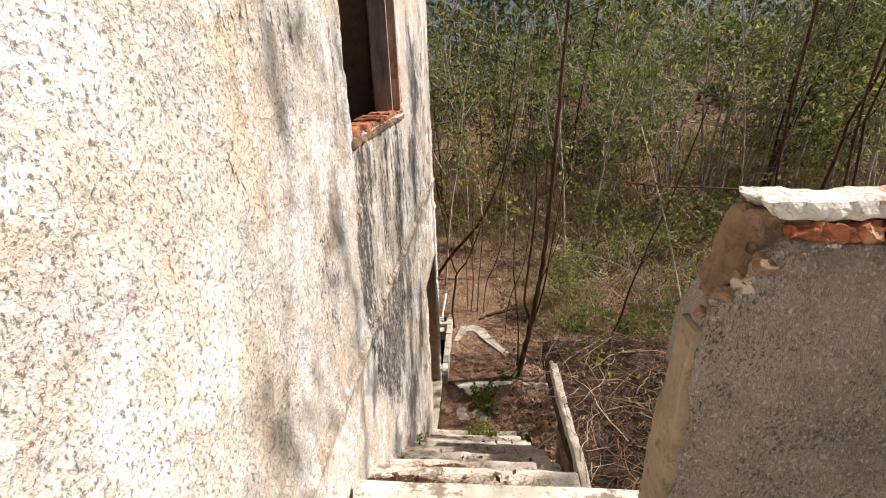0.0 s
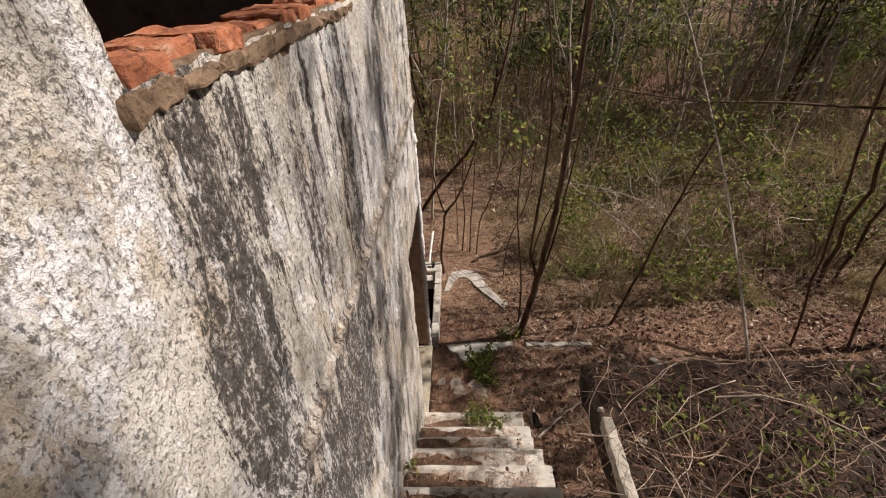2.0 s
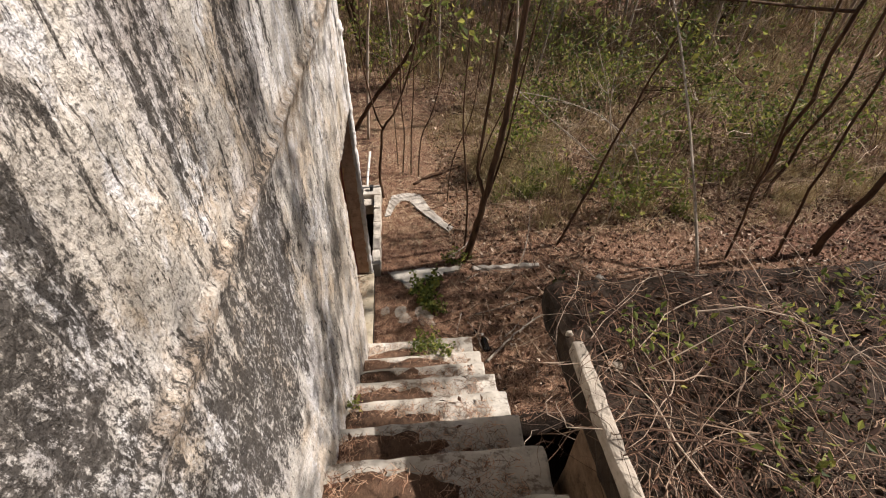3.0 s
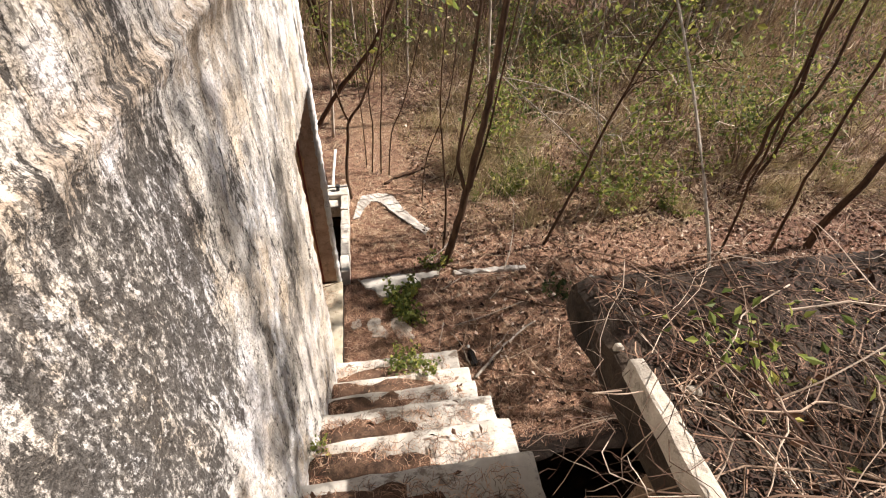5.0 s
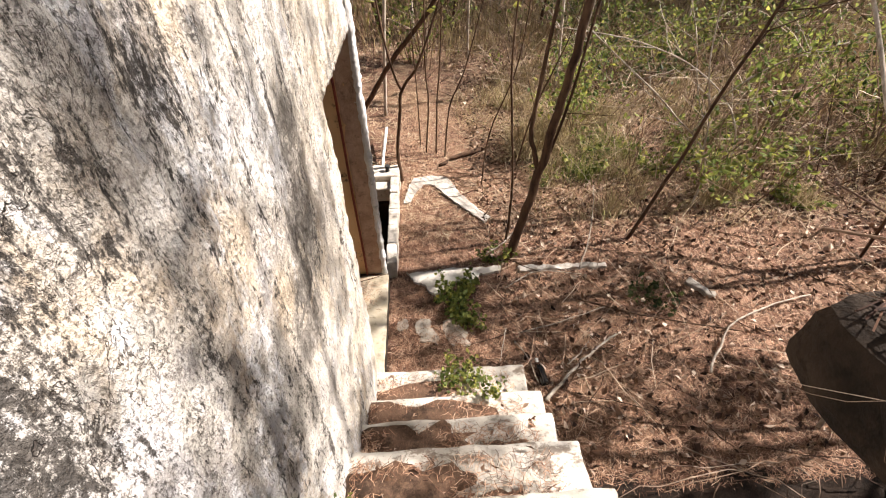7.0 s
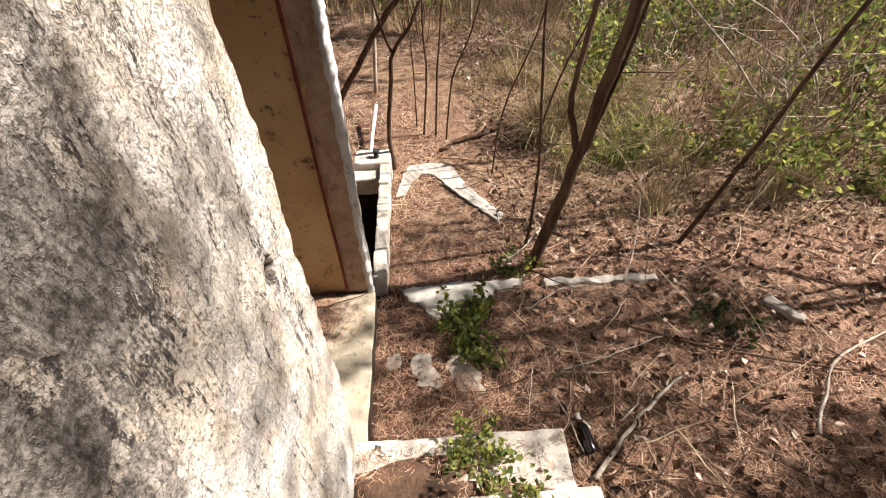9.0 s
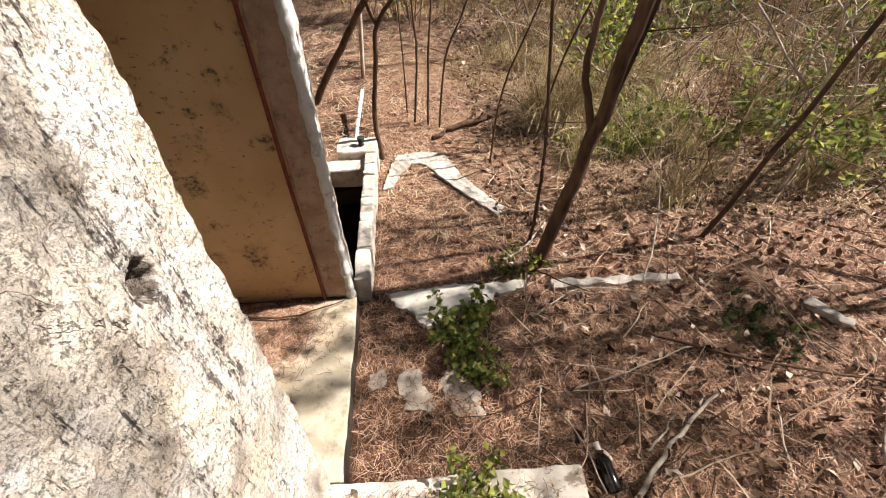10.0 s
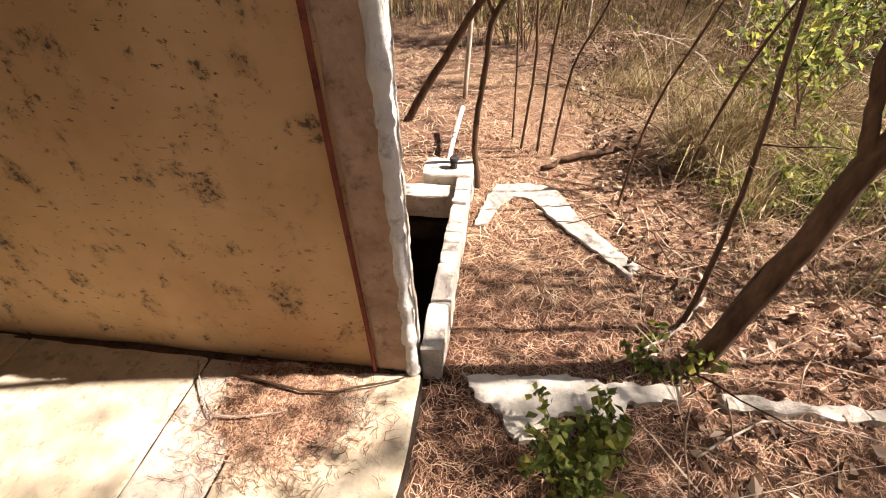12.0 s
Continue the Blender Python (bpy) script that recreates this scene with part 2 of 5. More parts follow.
def gable_plaster():
    m = Mat("beige_plaster", 0.85)
    col = m.ramp(m.noise(1.6, detail=4), (0.3, (0.55, 0.335, 0.16)), (0.6, (0.72, 0.48, 0.26)), (0.75, (0.75, 0.55, 0.35)))
    yellow = m.step(m.noise(2.5, shift=(4, 0, 2)), 0.56, 0.75)
    col = m.mix(m.math("MULTIPLY", yellow, 0.5), col, (0.46, 0.33, 0.16))
    clump = m.math("MULTIPLY", m.step(m.noise(7.5, (1, 1, 0.9), 7, 0.75, (1, 0, 3)), 0.545, 0.62), m.step(m.noise(52, detail=5, shift=(2, 0, 1)), 0.46, 0.58))
    brown = m.step(m.noise(7.5, (1, 1, 0.9), 3, 0.6, (1, 0, 3)), 0.52, 0.72)
    col = m.mix(m.math("MULTIPLY", brown, 0.45), col, (0.26, 0.165, 0.09))
    fleck = m.math("MULTIPLY", m.step(m.noise(26, (1, 1, 2.2), 4, 0.65, (7, 0, 7)), 0.61, 0.65), m.step(m.noise(3, shift=(5, 0, 5)), 0.42, 0.58))
    col = m.mix(m.math("MULTIPLY", m.math("MAXIMUM", clump, fleck), 0.9), col, (0.10, 0.07, 0.05))
    h = m.math("ADD", m.math("MULTIPLY", m.noise(25, detail=5), 0.5), m.math("MULTIPLY", m.noise(4, detail=3), 0.5))
    return m.done(col, h, 0.35, 0.012)


def rough_concrete(name, dark, pale, bump=0.7):
    m = Mat(name, 0.9)
    col = m.ramp(m.noise(6, detail=6, rough=0.7), (0.3, dark), (0.65, pale))
    grime = m.step(m.noise(16, detail=6, rough=0.75, shift=(3, 3, 3)), 0.52, 0.66)
    col = m.mix(m.math("MULTIPLY", grime, 0.55), col, tuple(c * 0.35 for c in dark))
    h = m.math("ADD", m.math("MULTIPLY", m.noise(60, detail=5, rough=0.7), 0.5), m.math("MULTIPLY", m.noise(12, detail=5), 0.5))
    return m.done(col, h, bump, 0.015)


def roughcast():
    m = Mat("grey_roughcast", 0.9)
    col = m.ramp(m.noise(3, detail=5), (0.3, (0.22, 0.185, 0.16)), (0.7, (0.40, 0.345, 0.30)))
    fleck = m.step(m.noise(95, (1, 1, 0.7), 5, 0.75), 0.54, 0.62)
    hollow = m.math("MULTIPLY", m.step(m.noise(105, (1, 1, 0.6), 5, 0.75, (3, 3, 3)), 0.54, 0.62), m.step(m.noise(7, detail=4, shift=(2, 1, 1)), 0.38, 0.62))
    col = m.mix(m.math("MULTIPLY", fleck, 0.5), col, (0.68, 0.62, 0.57))
    col = m.mix(m.math("MULTIPLY", hollow, 0.8), col, (0.05, 0.045, 0.045))
    h = m.math("SUBTRACT", m.noise(45, (1, 1, 0.7), 5, 0.7), m.math("MULTIPLY", hollow, 0.4))
    return m.done(col, h, 1.0, 0.03)


def stair_cement():
    m = Mat("whitewashed_step", 0.88)
    col = m.ramp(m.noise(4, detail=6), (0.3, (0.36, 0.325, 0.27)), (0.52, (0.56, 0.52, 0.45)), (0.72, (0.74, 0.71, 0.64)))
    grey = m.step(m.noise(7, (1, 2, 1), 6, 0.7, (3, 1, 0)), 0.50, 0.62)
    col = m.mix(m.math("MULTIPLY", grey, 0.5), col, (0.34, 0.315, 0.28))
    dark = m.step(m.noise(24, detail=6, rough=0.75, shift=(6, 0, 2)), 0.54, 0.66)
    col = m.mix(m.math("MULTIPLY", dark, 0.65), col, (0.10, 0.08, 0.065))
    dirt = m.step(m.noise(5.5, (1, 1.6, 1), 8, 0.75, (1, 6, 4)), 0.53, 0.60)
    col = m.mix(m.math("MULTIPLY", dirt, 0.75), col, (0.13, 0.088, 0.06))
    h = m.math("ADD", m.math("MULTIPLY", m.noise(50, detail=5), 0.5), m.math("MULTIPLY", m.noise(9, detail=4), 0.5))
    return m.done(col, h, 0.6, 0.012)


def soil(name, tones, leafy=True):
    m = Mat(name, 0.95)
    col = m.ramp(m.noise(3.5, detail=7, rough=0.7), (0.3, tones[0]), (0.5, tones[1]), (0.7, tones[2]))
    fibre = m.noise(40, (3, 1, 1), 6, 0.8, (1, 1, 1), 1.5)
    col = m.mix(m.math("MULTIPLY", m.step(fibre, 0.45, 0.65), 0.6), col, tones[3])
    # dark soil patches, deepened to stand in for dappled shade on the ground
    dark = m.step(m.noise(4.5, detail=9, rough=0.8, shift=(4, 4, 4)), 0.48, 0.62)
    col = m.mix(m.math("MULTIPLY", dark, 0.8), col, tuple(c * 0.45 for c in tones[0]))
    if leafy:
        far = m.step(m.noise(0.5, detail=4, shift=(9, 2, 0)), 0.48, 0.66)
        col = m.mix(m.math("MULTIPLY", far, 0.6), col, (0.30, 0.20, 0.115))
    h = m.math("ADD", m.math("MULTIPLY", fibre, 0.5), m.math("MULTIPLY", m.noise(15, detail=6), 0.5))
    return m.done(col, h, 0.9, 0.03)


def by_island(name, stops, rough=0.8, translucent=0.0):
    m = Mat(name, rough)
    return m.done(m.ramp(m.island(), *stops), translucent=translucent)


def bark(name, dark, pale):
    m = Mat(name, 0.9)
    n = m.noise(22, (1, 1, 0.25), 5, 0.7)
    col = m.ramp(n, (0.35, dark), (0.7, pale))
    lichen = m.step(m.noise(9, shift=(2, 5, 1), detail=5), 0.6, 0.7)
    col = m.mix(m.math("MULTIPLY", lichen, 0.22), col, tuple(min(1, c * 1.9) for c in pale))
    return m.done(col, n, 0.6, 0.008)


def brick_clay():
    m = Mat("orange_brick", 0.85)
    col = m.ramp(m.noise(18, detail=6), (0.3, (0.13, 0.045, 0.025)), (0.55, (0.42, 0.15, 0.07)), (0.72, (0.50, 0.33, 0.23)))
    col = m.mix(m.math("MULTIPLY", m.random(), 0.35), col, (0.35, 0.13, 0.07))
    soot = m.step(m.noise(40, detail=5, shift=(2, 2, 2)), 0.56, 0.66)
    col = m.mix(m.math("MULTIPLY", soot, 0.7), col, (0.08, 0.05, 0.04))
    return m.done(col, m.noise(45, detail=5), 0.8, 0.012)


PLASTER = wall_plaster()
GABLE = gable_plaster()
STEP = stair_cement()
JAMB = rough_concrete("pinkish_concrete", (0.34, 0.21, 0.14), (0.62, 0.43, 0.31), 1.0)
KERB = rough_concrete("pale_concrete", (0.44, 0.40, 0.34), (0.70, 0.66, 0.58))
PIT_KERB = rough_concrete("blackened_pale_concrete", (0.34, 0.30, 0.245), (0.66, 0.61, 0.53), 0.9)
LIME_EDGE = rough_concrete("chipped_white_lime", (0.66, 0.63, 0.58), (0.86, 0.85, 0.82), 0.9)
DIRTY_KERB = rough_concrete("dirty_pale_concrete", (0.26, 0.22, 0.175), (0.54, 0.48, 0.40), 0.9)
# mossy concrete, coloured near-black so that the slab's shaded side stays dark
SLAB = rough_concrete("shade_dark_mossy_concrete", (0.014, 0.010, 0.007), (0.058, 0.040, 0.027), 1.0)
ROUGHCAST = roughcast()
MORTAR = rough_concrete("broken_mortar", (0.10, 0.062, 0.038), (0.30, 0.205, 0.13), 1.0)
RAW_END = rough_concrete("raw_tan_mortar", (0.20, 0.15, 0.10), (0.33, 0.26, 0.18), 0.8)


def coping_plaster():
    m = Mat("patchy_white_coping", 0.9)
    col = m.ramp(m.noise(9, detail=6, rough=0.7), (0.3, (0.55, 0.52, 0.47)), (0.6, (0.80, 0.78, 0.74)))
    bare = m.step(m.noise(5.5, (1, 1, 1.3), 7, 0.72, (3.4, 2, 1)), 0.54, 0.62)
    col = m.mix(m.math("MULTIPLY", bare, 0.85), col, (0.46, 0.24, 0.11))
    grit = m.step(m.noise(60, detail=5, shift=(1, 5, 2)), 0.56, 0.66)
    col = m.mix(m.math("MULTIPLY", grit, 0.55), col, (0.16, 0.12, 0.09))
    return m.done(col, m.noise(34, detail=6, rough=0.7), 0.8, 0.02)


COPING = coping_plaster()
FLOORING = rough_concrete("cement_floor", (0.44, 0.36, 0.24), (0.64, 0.57, 0.44), 0.3)
GREY_FLOORING = rough_concrete("grey_cement_floor", (0.40, 0.35, 0.28), (0.55, 0.50, 0.43), 0.4)
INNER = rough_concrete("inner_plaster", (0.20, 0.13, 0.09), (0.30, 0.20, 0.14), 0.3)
TIMBER = bark("weathered_timber", (0.22, 0.17, 0.15), (0.46, 0.39, 0.35))
BRICK = brick_clay()
RUST = rough_concrete("rusty_red_paint", (0.16, 0.045, 0.03), (0.30, 0.09, 0.06), 0.4)
EARTH = soil("needle_covered_earth", ((0.036, 0.018, 0.012), (0.13, 0.064, 0.042), (0.28, 0.155, 0.105), (0.36, 0.21, 0.14)))
DIRT = soil("dark_leaf_soil", ((0.07, 0.045, 0.03), (0.13, 0.075, 0.05), (0.20, 0.12, 0.08), (0.27, 0.17, 0.10)), False)
BARK_DARK = bark("dark_bark", (0.042, 0.023, 0.014), (0.13, 0.076, 0.044))
BARK_PALE = bark("pale_bark", (0.26, 0.21, 0.16), (0.58, 0.52, 0.44))
TWIG = by_island("dry_twig", ((0.0, (0.06, 0.033, 0.022)), (0.45, (0.12, 0.07, 0.046)), (0.75, (0.28, 0.19, 0.13)), (1.0, (0.68, 0.56, 0.45))))
DRY_STEM = by_island("dry_stem", ((0.0, (0.05, 0.029, 0.02)), (0.45, (0.24, 0.15, 0.10)), (0.8, (0.48, 0.36, 0.25)), (1.0, (0.68, 0.57, 0.43))))
NEEDLE = by_island("dry_needles", ((0.0, (0.020, 0.009, 0.006)), (0.4, (0.20, 0.097, 0.058)), (0.75, (0.50, 0.295, 0.185)), (1.0, (0.72, 0.52, 0.37))))
# darker copy of the dry needles, carrying the slab's shade in its colour
SHADE_LITTER = by_island("shade_dark_needles", ((0.0, (0.015, 0.008, 0.006)), (0.5, (0.075, 0.038, 0.024)), (0.85, (0.19, 0.105, 0.066)), (1.0, (0.40, 0.27, 0.18))))
PALE_STRAW = by_island("pale_straw", ((0.0, (0.06, 0.032, 0.02)), (0.35, (0.26, 0.16, 0.095)), (0.75, (0.52, 0.38, 0.24)), (1.0, (0.72, 0.60, 0.42))))
STRAW = by_island("dry_grass", ((0.0, (0.10, 0.065, 0.035)), (0.4, (0.34, 0.24, 0.125)), (0.85, (0.58, 0.48, 0.28)), (1.0, (0.24, 0.26, 0.08))), 0.7, 0.25)
LEAF = by_island("green_leaf", ((0.0, (0.06, 0.085, 0.025)), (0.5, (0.18, 0.22, 0.055)), (0.85, (0.33, 0.35, 0.09)), (1.0, (0.50, 0.47, 0.11))), 0.55, 0.5)
LEAF_DARK = by_island("dark_leaf", ((0.0, (0.03, 0.045, 0.018)), (0.6, (0.072, 0.092, 0.032)), (1.0, (0.16, 0.17, 0.065))), 0.55, 0.5)
DEAD_LEAF = by_island("dead_leaf", ((0.0, (0.025, 0.013, 0.009)), (0.45, (0.15, 0.08, 0.048)), (0.78, (0.42, 0.28, 0.19)), (1.0, (0.74, 0.62, 0.50))), 0.7, 0.15)
# near-black soil: shade in the pit and trench put into the colour
SHADE_SOIL = soil("shade_soil", ((0.012, 0.008, 0.006), (0.025, 0.017, 0.012), (0.05, 0.032, 0.022), (0.07, 0.045, 0.03)), False)


def bottle_glass():
    m = Mat("dark_bottle_glass", 0.08)
    m.b.inputs["Specular IOR Level"].default_value = 0.5
    return m.done(m.ramp(m.noise(30, detail=4), (0.4, (0.006, 0.005, 0.004)), (0.7, (0.02, 0.014, 0.009))))


BOTTLE = bottle_glass()
OLD_SHEET = rough_concrete("weathered_cement_sheet", (0.24, 0.21, 0.175), (0.55, 0.51, 0.45), 0.9)
PIPE = rough_concrete("white_plastic", (0.62, 0.60, 0.55), (0.78, 0.76, 0.72), 0.1)
BLACK = rough_concrete("black_plastic", (0.02, 0.02, 0.02), (0.05, 0.05, 0.05), 0.2)

# ---- building helpers ----


def shell(name, verts, faces, material, parent=None, label="", smooth=False):
    me = bpy.data.meshes.new(name)
    me.from_pydata(np.asarray(verts).tolist() if len(verts) else [], [], faces)
    me.materials.append(material)
    if smooth:
        me.polygons.foreach_set("use_smooth", np.ones(len(me.polygons), dtype=bool))
    me.update()
    ob = new(name, me)
    if parent is not None:
        ob.parent = parent
    return tagged(ob, label)


def part(name, bm, material, parent=None, label="", smooth=False):
    me = bpy.data.meshes.new(name)
    bm.normal_update()
    bm.to_mesh(me)
    bm.free()
    me.materials.append(material)
    if smooth:
        for p in me.polygons:
            p.use_smooth = True
    ob = new(name, me)
    if parent is not None:
        ob.parent = parent
    return tagged(ob, label)


def thing(name, label, category, group="", kind="", at=(0, 0, 0)):
    ob = tagged(new(name), label, category, group, kind)
    ob.location = at
    return ob


def rough_box(x0, x1, y0, y1, z0, z1, res=0.1, amp=0.006, bevel=0.012, seed=0.0, freq=7.0):
    """A block with rounded edges and an uneven, worn surface."""
    bm = bmesh.new()
    bmesh.ops.create_cube(bm, size=1.0)
    for v in bm.verts:
        v.co = Vector(((x0 + x1) / 2 + v.co.x * (x1 - x0), (y0 + y1) / 2 + v.co.y * (y1 - y0), (z0 + z1) / 2 + v.co.z * (z1 - z0)))
    if bevel:
        bmesh.ops.bevel(bm, geom=bm.edges[:], offset=bevel, segments=2, profile=0.6, affect="EDGES")
    for axis, (lo, hi) in enumerate(((x0, x1), (y0, y1), (z0, z1))):
        for i in range(1, int((hi - lo) / res)):
            co, no = [0, 0, 0], [0, 0, 0]
            co[axis], no[axis] = lo + (hi - lo) * i / int((hi - lo) / res), 1
            bmesh.ops.bisect_plane(bm, geom=bm.verts[:] + bm.edges[:] + bm.faces[:], plane_co=co, plane_no=no)
    for v in bm.verts:
        q = v.co * freq + Vector((seed * 3.7, seed * 1.3, seed))
        v.co += amp * (noise.noise_vector(q) + 0.5 * noise.noise_vector(q * 2.7))
    return bm


def tube(V, F, pts, rads, n=5):
    """Adds a tapering round stick along pts to the lists V, F."""
    base = len(V)
    k = len(pts)
    for i in range(k):
        a, b = Vector(pts[max(i - 1, 0)]), Vector(pts[min(i + 1, k - 1)])
        d = (b - a).normalized() if (b - a).length > 1e-6 else Vector((0, 0, 1))
        u = d.orthogonal().normalized()
        w = d.cross(u)
        for j in range(n):
            ang = 2 * math.pi * j / n
            V.append(Vector(pts[i]) + float(rads[i]) * (math.cos(ang) * u + math.sin(ang) * w))
    for i in range(k - 1):
        for j in range(n):
            a, b = base + i * n + j, base + i * n + (j + 1) % n
            F.append((a, b, b + n, a + n))
    F.append(tuple(base + j for j in reversed(range(n))))
    F.append(tuple(base + (k - 1) * n + j for j in range(n)))


def wander(rng, start, way, length, k, bend, rise=0.0):
    """Points of a crooked twig."""
    pts, d = [Vector(start)], Vector(way).normalized()
    for _ in range(k):
        d = (d + bend * Vector((rng.uniform(-1, 1), rng.uniform(-1, 1), rng.uniform(-1, 1) + rise))).normalized()
        pts.append(pts[-1] + d * length / k)
    return pts


def smooth_line(pts, per=4):
    """A curve through the given points."""
    out, P = [], [Vector(p) for p in pts]
    for i in range(len(P) - 1):
        a, b, c, d = P[max(i - 1, 0)], P[i], P[i + 1], P[min(i + 2, len(P) - 1)]
        for j in range(per):
            t = j / per
            out.append(0.5 * (2 * b + (c - a) * t + (2 * a - 5 * b + 4 * c - d) * t * t + (3 * b - a - 3 * c + d) * t ** 3))
    return out + [P[-1]]


def sprout(rng, V, F, tips, start, way, length, radius, depth, n=4, bend=0.3, rise=0.15):
    """A bough with its side twigs; tips gathers the places where leaves grow."""
    k = 5 if depth else 4
    pts = wander(rng, start, way, length, k, bend, rise)
    tube(V, F, pts, [radius * (1 - 0.8 * i / k) for i in range(k + 1)], n)
    if depth == 0:
        tips.extend(pts[1:])
        return
    for _ in range(rng.randint(3, 5)):
        i = rng.randint(1, k)
        d = (pts[i] - pts[i - 1]).normalized()
        side = Vector((rng.uniform(-1, 1), rng.uniform(-1, 1), rng.uniform(-0.4, 0.9))).normalized()
        sprout(rng, V, F, tips, pts[i], d * 0.6 + side, length * rng.uniform(0.4, 0.65), radius * 0.5, depth - 1, 3, bend, rise)
    tips.extend(pts[-2:])


def leaf_mesh(nrng, centres, size, spread, droop=0.3, slim=0.4):
    """Many small folded leaves round the given places."""
    c = np.asarray(centres, dtype=float)
    m = len(c)
    if m == 0:
        return np.zeros((0, 3)), []
    c = c + nrng.normal(0, spread, (m, 3))
    d = nrng.normal(0, 1, (m, 3))
    d[:, 2] -= droop
    d /= np.linalg.norm(d, axis=1)[:, None]
    s = np.cross(d, nrng.normal(0, 1, (m, 3)))
    s /= np.linalg.norm(s, axis=1)[:, None] + 1e-9
    up = np.cross(s, d)
    L = size * nrng.uniform(0.6, 1.4, (m, 1))
    V = np.stack([c, c + 0.5 * L * d + slim * L * s + 0.12 * L * up, c + L * d, c + 0.5 * L * d - slim * L * s + 0.12 * L * up], axis=1).reshape(-1, 3)
    base = np.arange(m) * 4
    F = np.concatenate([np.stack([base, base + 1, base + 2], 1), np.stack([base, base + 2, base + 3], 1)]).tolist()
    return V, F


def blades(nrng, roots, height, width, lean):
    """Grass blades of three bent pieces."""
    c = np.asarray(roots, dtype=float)
    m = len(c)
    ang = nrng.uniform(0, 2 * math.pi, m)
    out = np.stack([np.cos(ang), np.sin(ang), np.zeros(m)], 1)
    ang2 = nrng.uniform(0, 2 * math.pi, m)
    side = np.stack([np.cos(ang2), np.sin(ang2), np.zeros(m)], 1)
    h = height * nrng.uniform(0.4, 1.3, (m, 1)) if np.isscalar(height) else height[:, None] * nrng.uniform(0.4, 1.3, (m, 1))
    l = lean * nrng.uniform(0.1, 1.0, (m, 1)) * h
    w = width * nrng.uniform(0.6, 1.4, (m, 1))
    up = np.array([0, 0, 1.0])
    rows = [c - w * side, c + w * side, c + 0.35 * l * out + 0.55 * h * up - 0.8 * w * side, c + 0.35 * l * out + 0.55 * h * up + 0.8 * w * side,
            c + l * out + (h * 0.95 - 0.4 * l) * up]
    V = np.stack(rows, 1).reshape(-1, 3)
    b = np.arange(m) * 5
    F = np.stack([b, b + 1, b + 3, b + 2], 1).tolist() + np.stack([b + 2, b + 3, b + 4], 1).tolist()
    return V, F


def straws(nrng, centres, length, width, lift):
    """Thin curled needles that lie about."""
    c = np.asarray(centres, dtype=float)
    m = len(c)
    ang = nrng.uniform(0, 2 * math.pi, m)
    d = np.stack([np.cos(ang), np.sin(ang), nrng.normal(0, lift, m)], 1)
    s = np.stack([-np.sin(ang), np.cos(ang), np.zeros(m)], 1)
    L = length * nrng.uniform(0.5, 1.4, (m, 1))
    bow = nrng.normal(0, 0.22, (m, 1)) * L
    w = width * nrng.uniform(0.6, 1.3, (m, 1))
    up = np.array([0, 0, 1.0])
    a, mid, e = c - 0.5 * L * d, c + bow * s + 0.08 * L * up, c + 0.5 * L * d
    V = np.stack([a - w * s, a + w * s, mid - w * s, mid + w * s, e - w * s, e + w * s], 1).reshape(-1, 3)
    b = np.arange(m) * 6
    F = np.stack([b, b + 1, b + 3, b + 2], 1).tolist() + np.stack([b + 2, b + 3, b + 5, b + 4], 1).tolist()
    return V, F


def heap(cx, cy, z, rx, ry, h, seed=0, n=26, rings=6):
    """A low irregular mound of dirt."""
    V, F = [(cx, cy, z + h)], []
    for r in range(1, rings + 1):
        for j in range(n):
            a = 2 * math.pi * j / n
            wob = 1 + 0.55 * noise.noise(Vector((2 * math.cos(a) + seed, 2 * math.sin(a), seed * 1.7))) + 0.35 * noise.noise(Vector((6 * math.cos(a), 6 * math.sin(a) + seed, 1))) + (0.22 * noise.noise(Vector((15 * math.cos(a), 15 * math.sin(a) + seed, 4))) if n > 40 else 0)
            q = r / rings * wob
            x, y = cx + rx * q * math.cos(a), cy + ry * q * math.sin(a)
            bump = 0.25 * h * noise.noise(Vector((x * 14, y * 14, seed)))
            V.append((x, y, z - 0.006 + (h + bump) * (1 - (r / rings) ** 2)))
    for j in range(n):
        F.append((0, 1 + j, 1 + (j + 1) % n))
    for r in range(rings - 1):
        for j in range(n):
            a, b = 1 + r * n + j, 1 + r * n + (j + 1) % n
            F.append((a, a + n, b + n, b))
    return V, F


def ground_z(x, y):
    """Height of the earth."""
    near = 0.012 * noise.noise(Vector((x * 2.3, y * 2.3, 0.5)))
    d = max(0.0, math.hypot(x - 1, y - 0.5) - 2.6)
    far = min(1.0, d / 6)
    return near - 0.006 + far * (0.12 * noise.noise(Vector((x * 0.5, y * 0.5, 2))) + 0.05 * noise.noise(Vector((x * 1.7, y * 1.7, 4))))


# ---- ground ----
def axis_lines(lo, hi, fine, far):
    mid = [round(lo + i * fine, 4) for i in range(int(round((hi - lo) / fine)) + 1)]
    out, s, e, d = [], lo, hi, fine
    left, right = [], []
    while e < far:
        d *= 1.35
        s, e = s - d, e + d
        left.insert(0, s)
        right.append(e)
    return left + mid + right


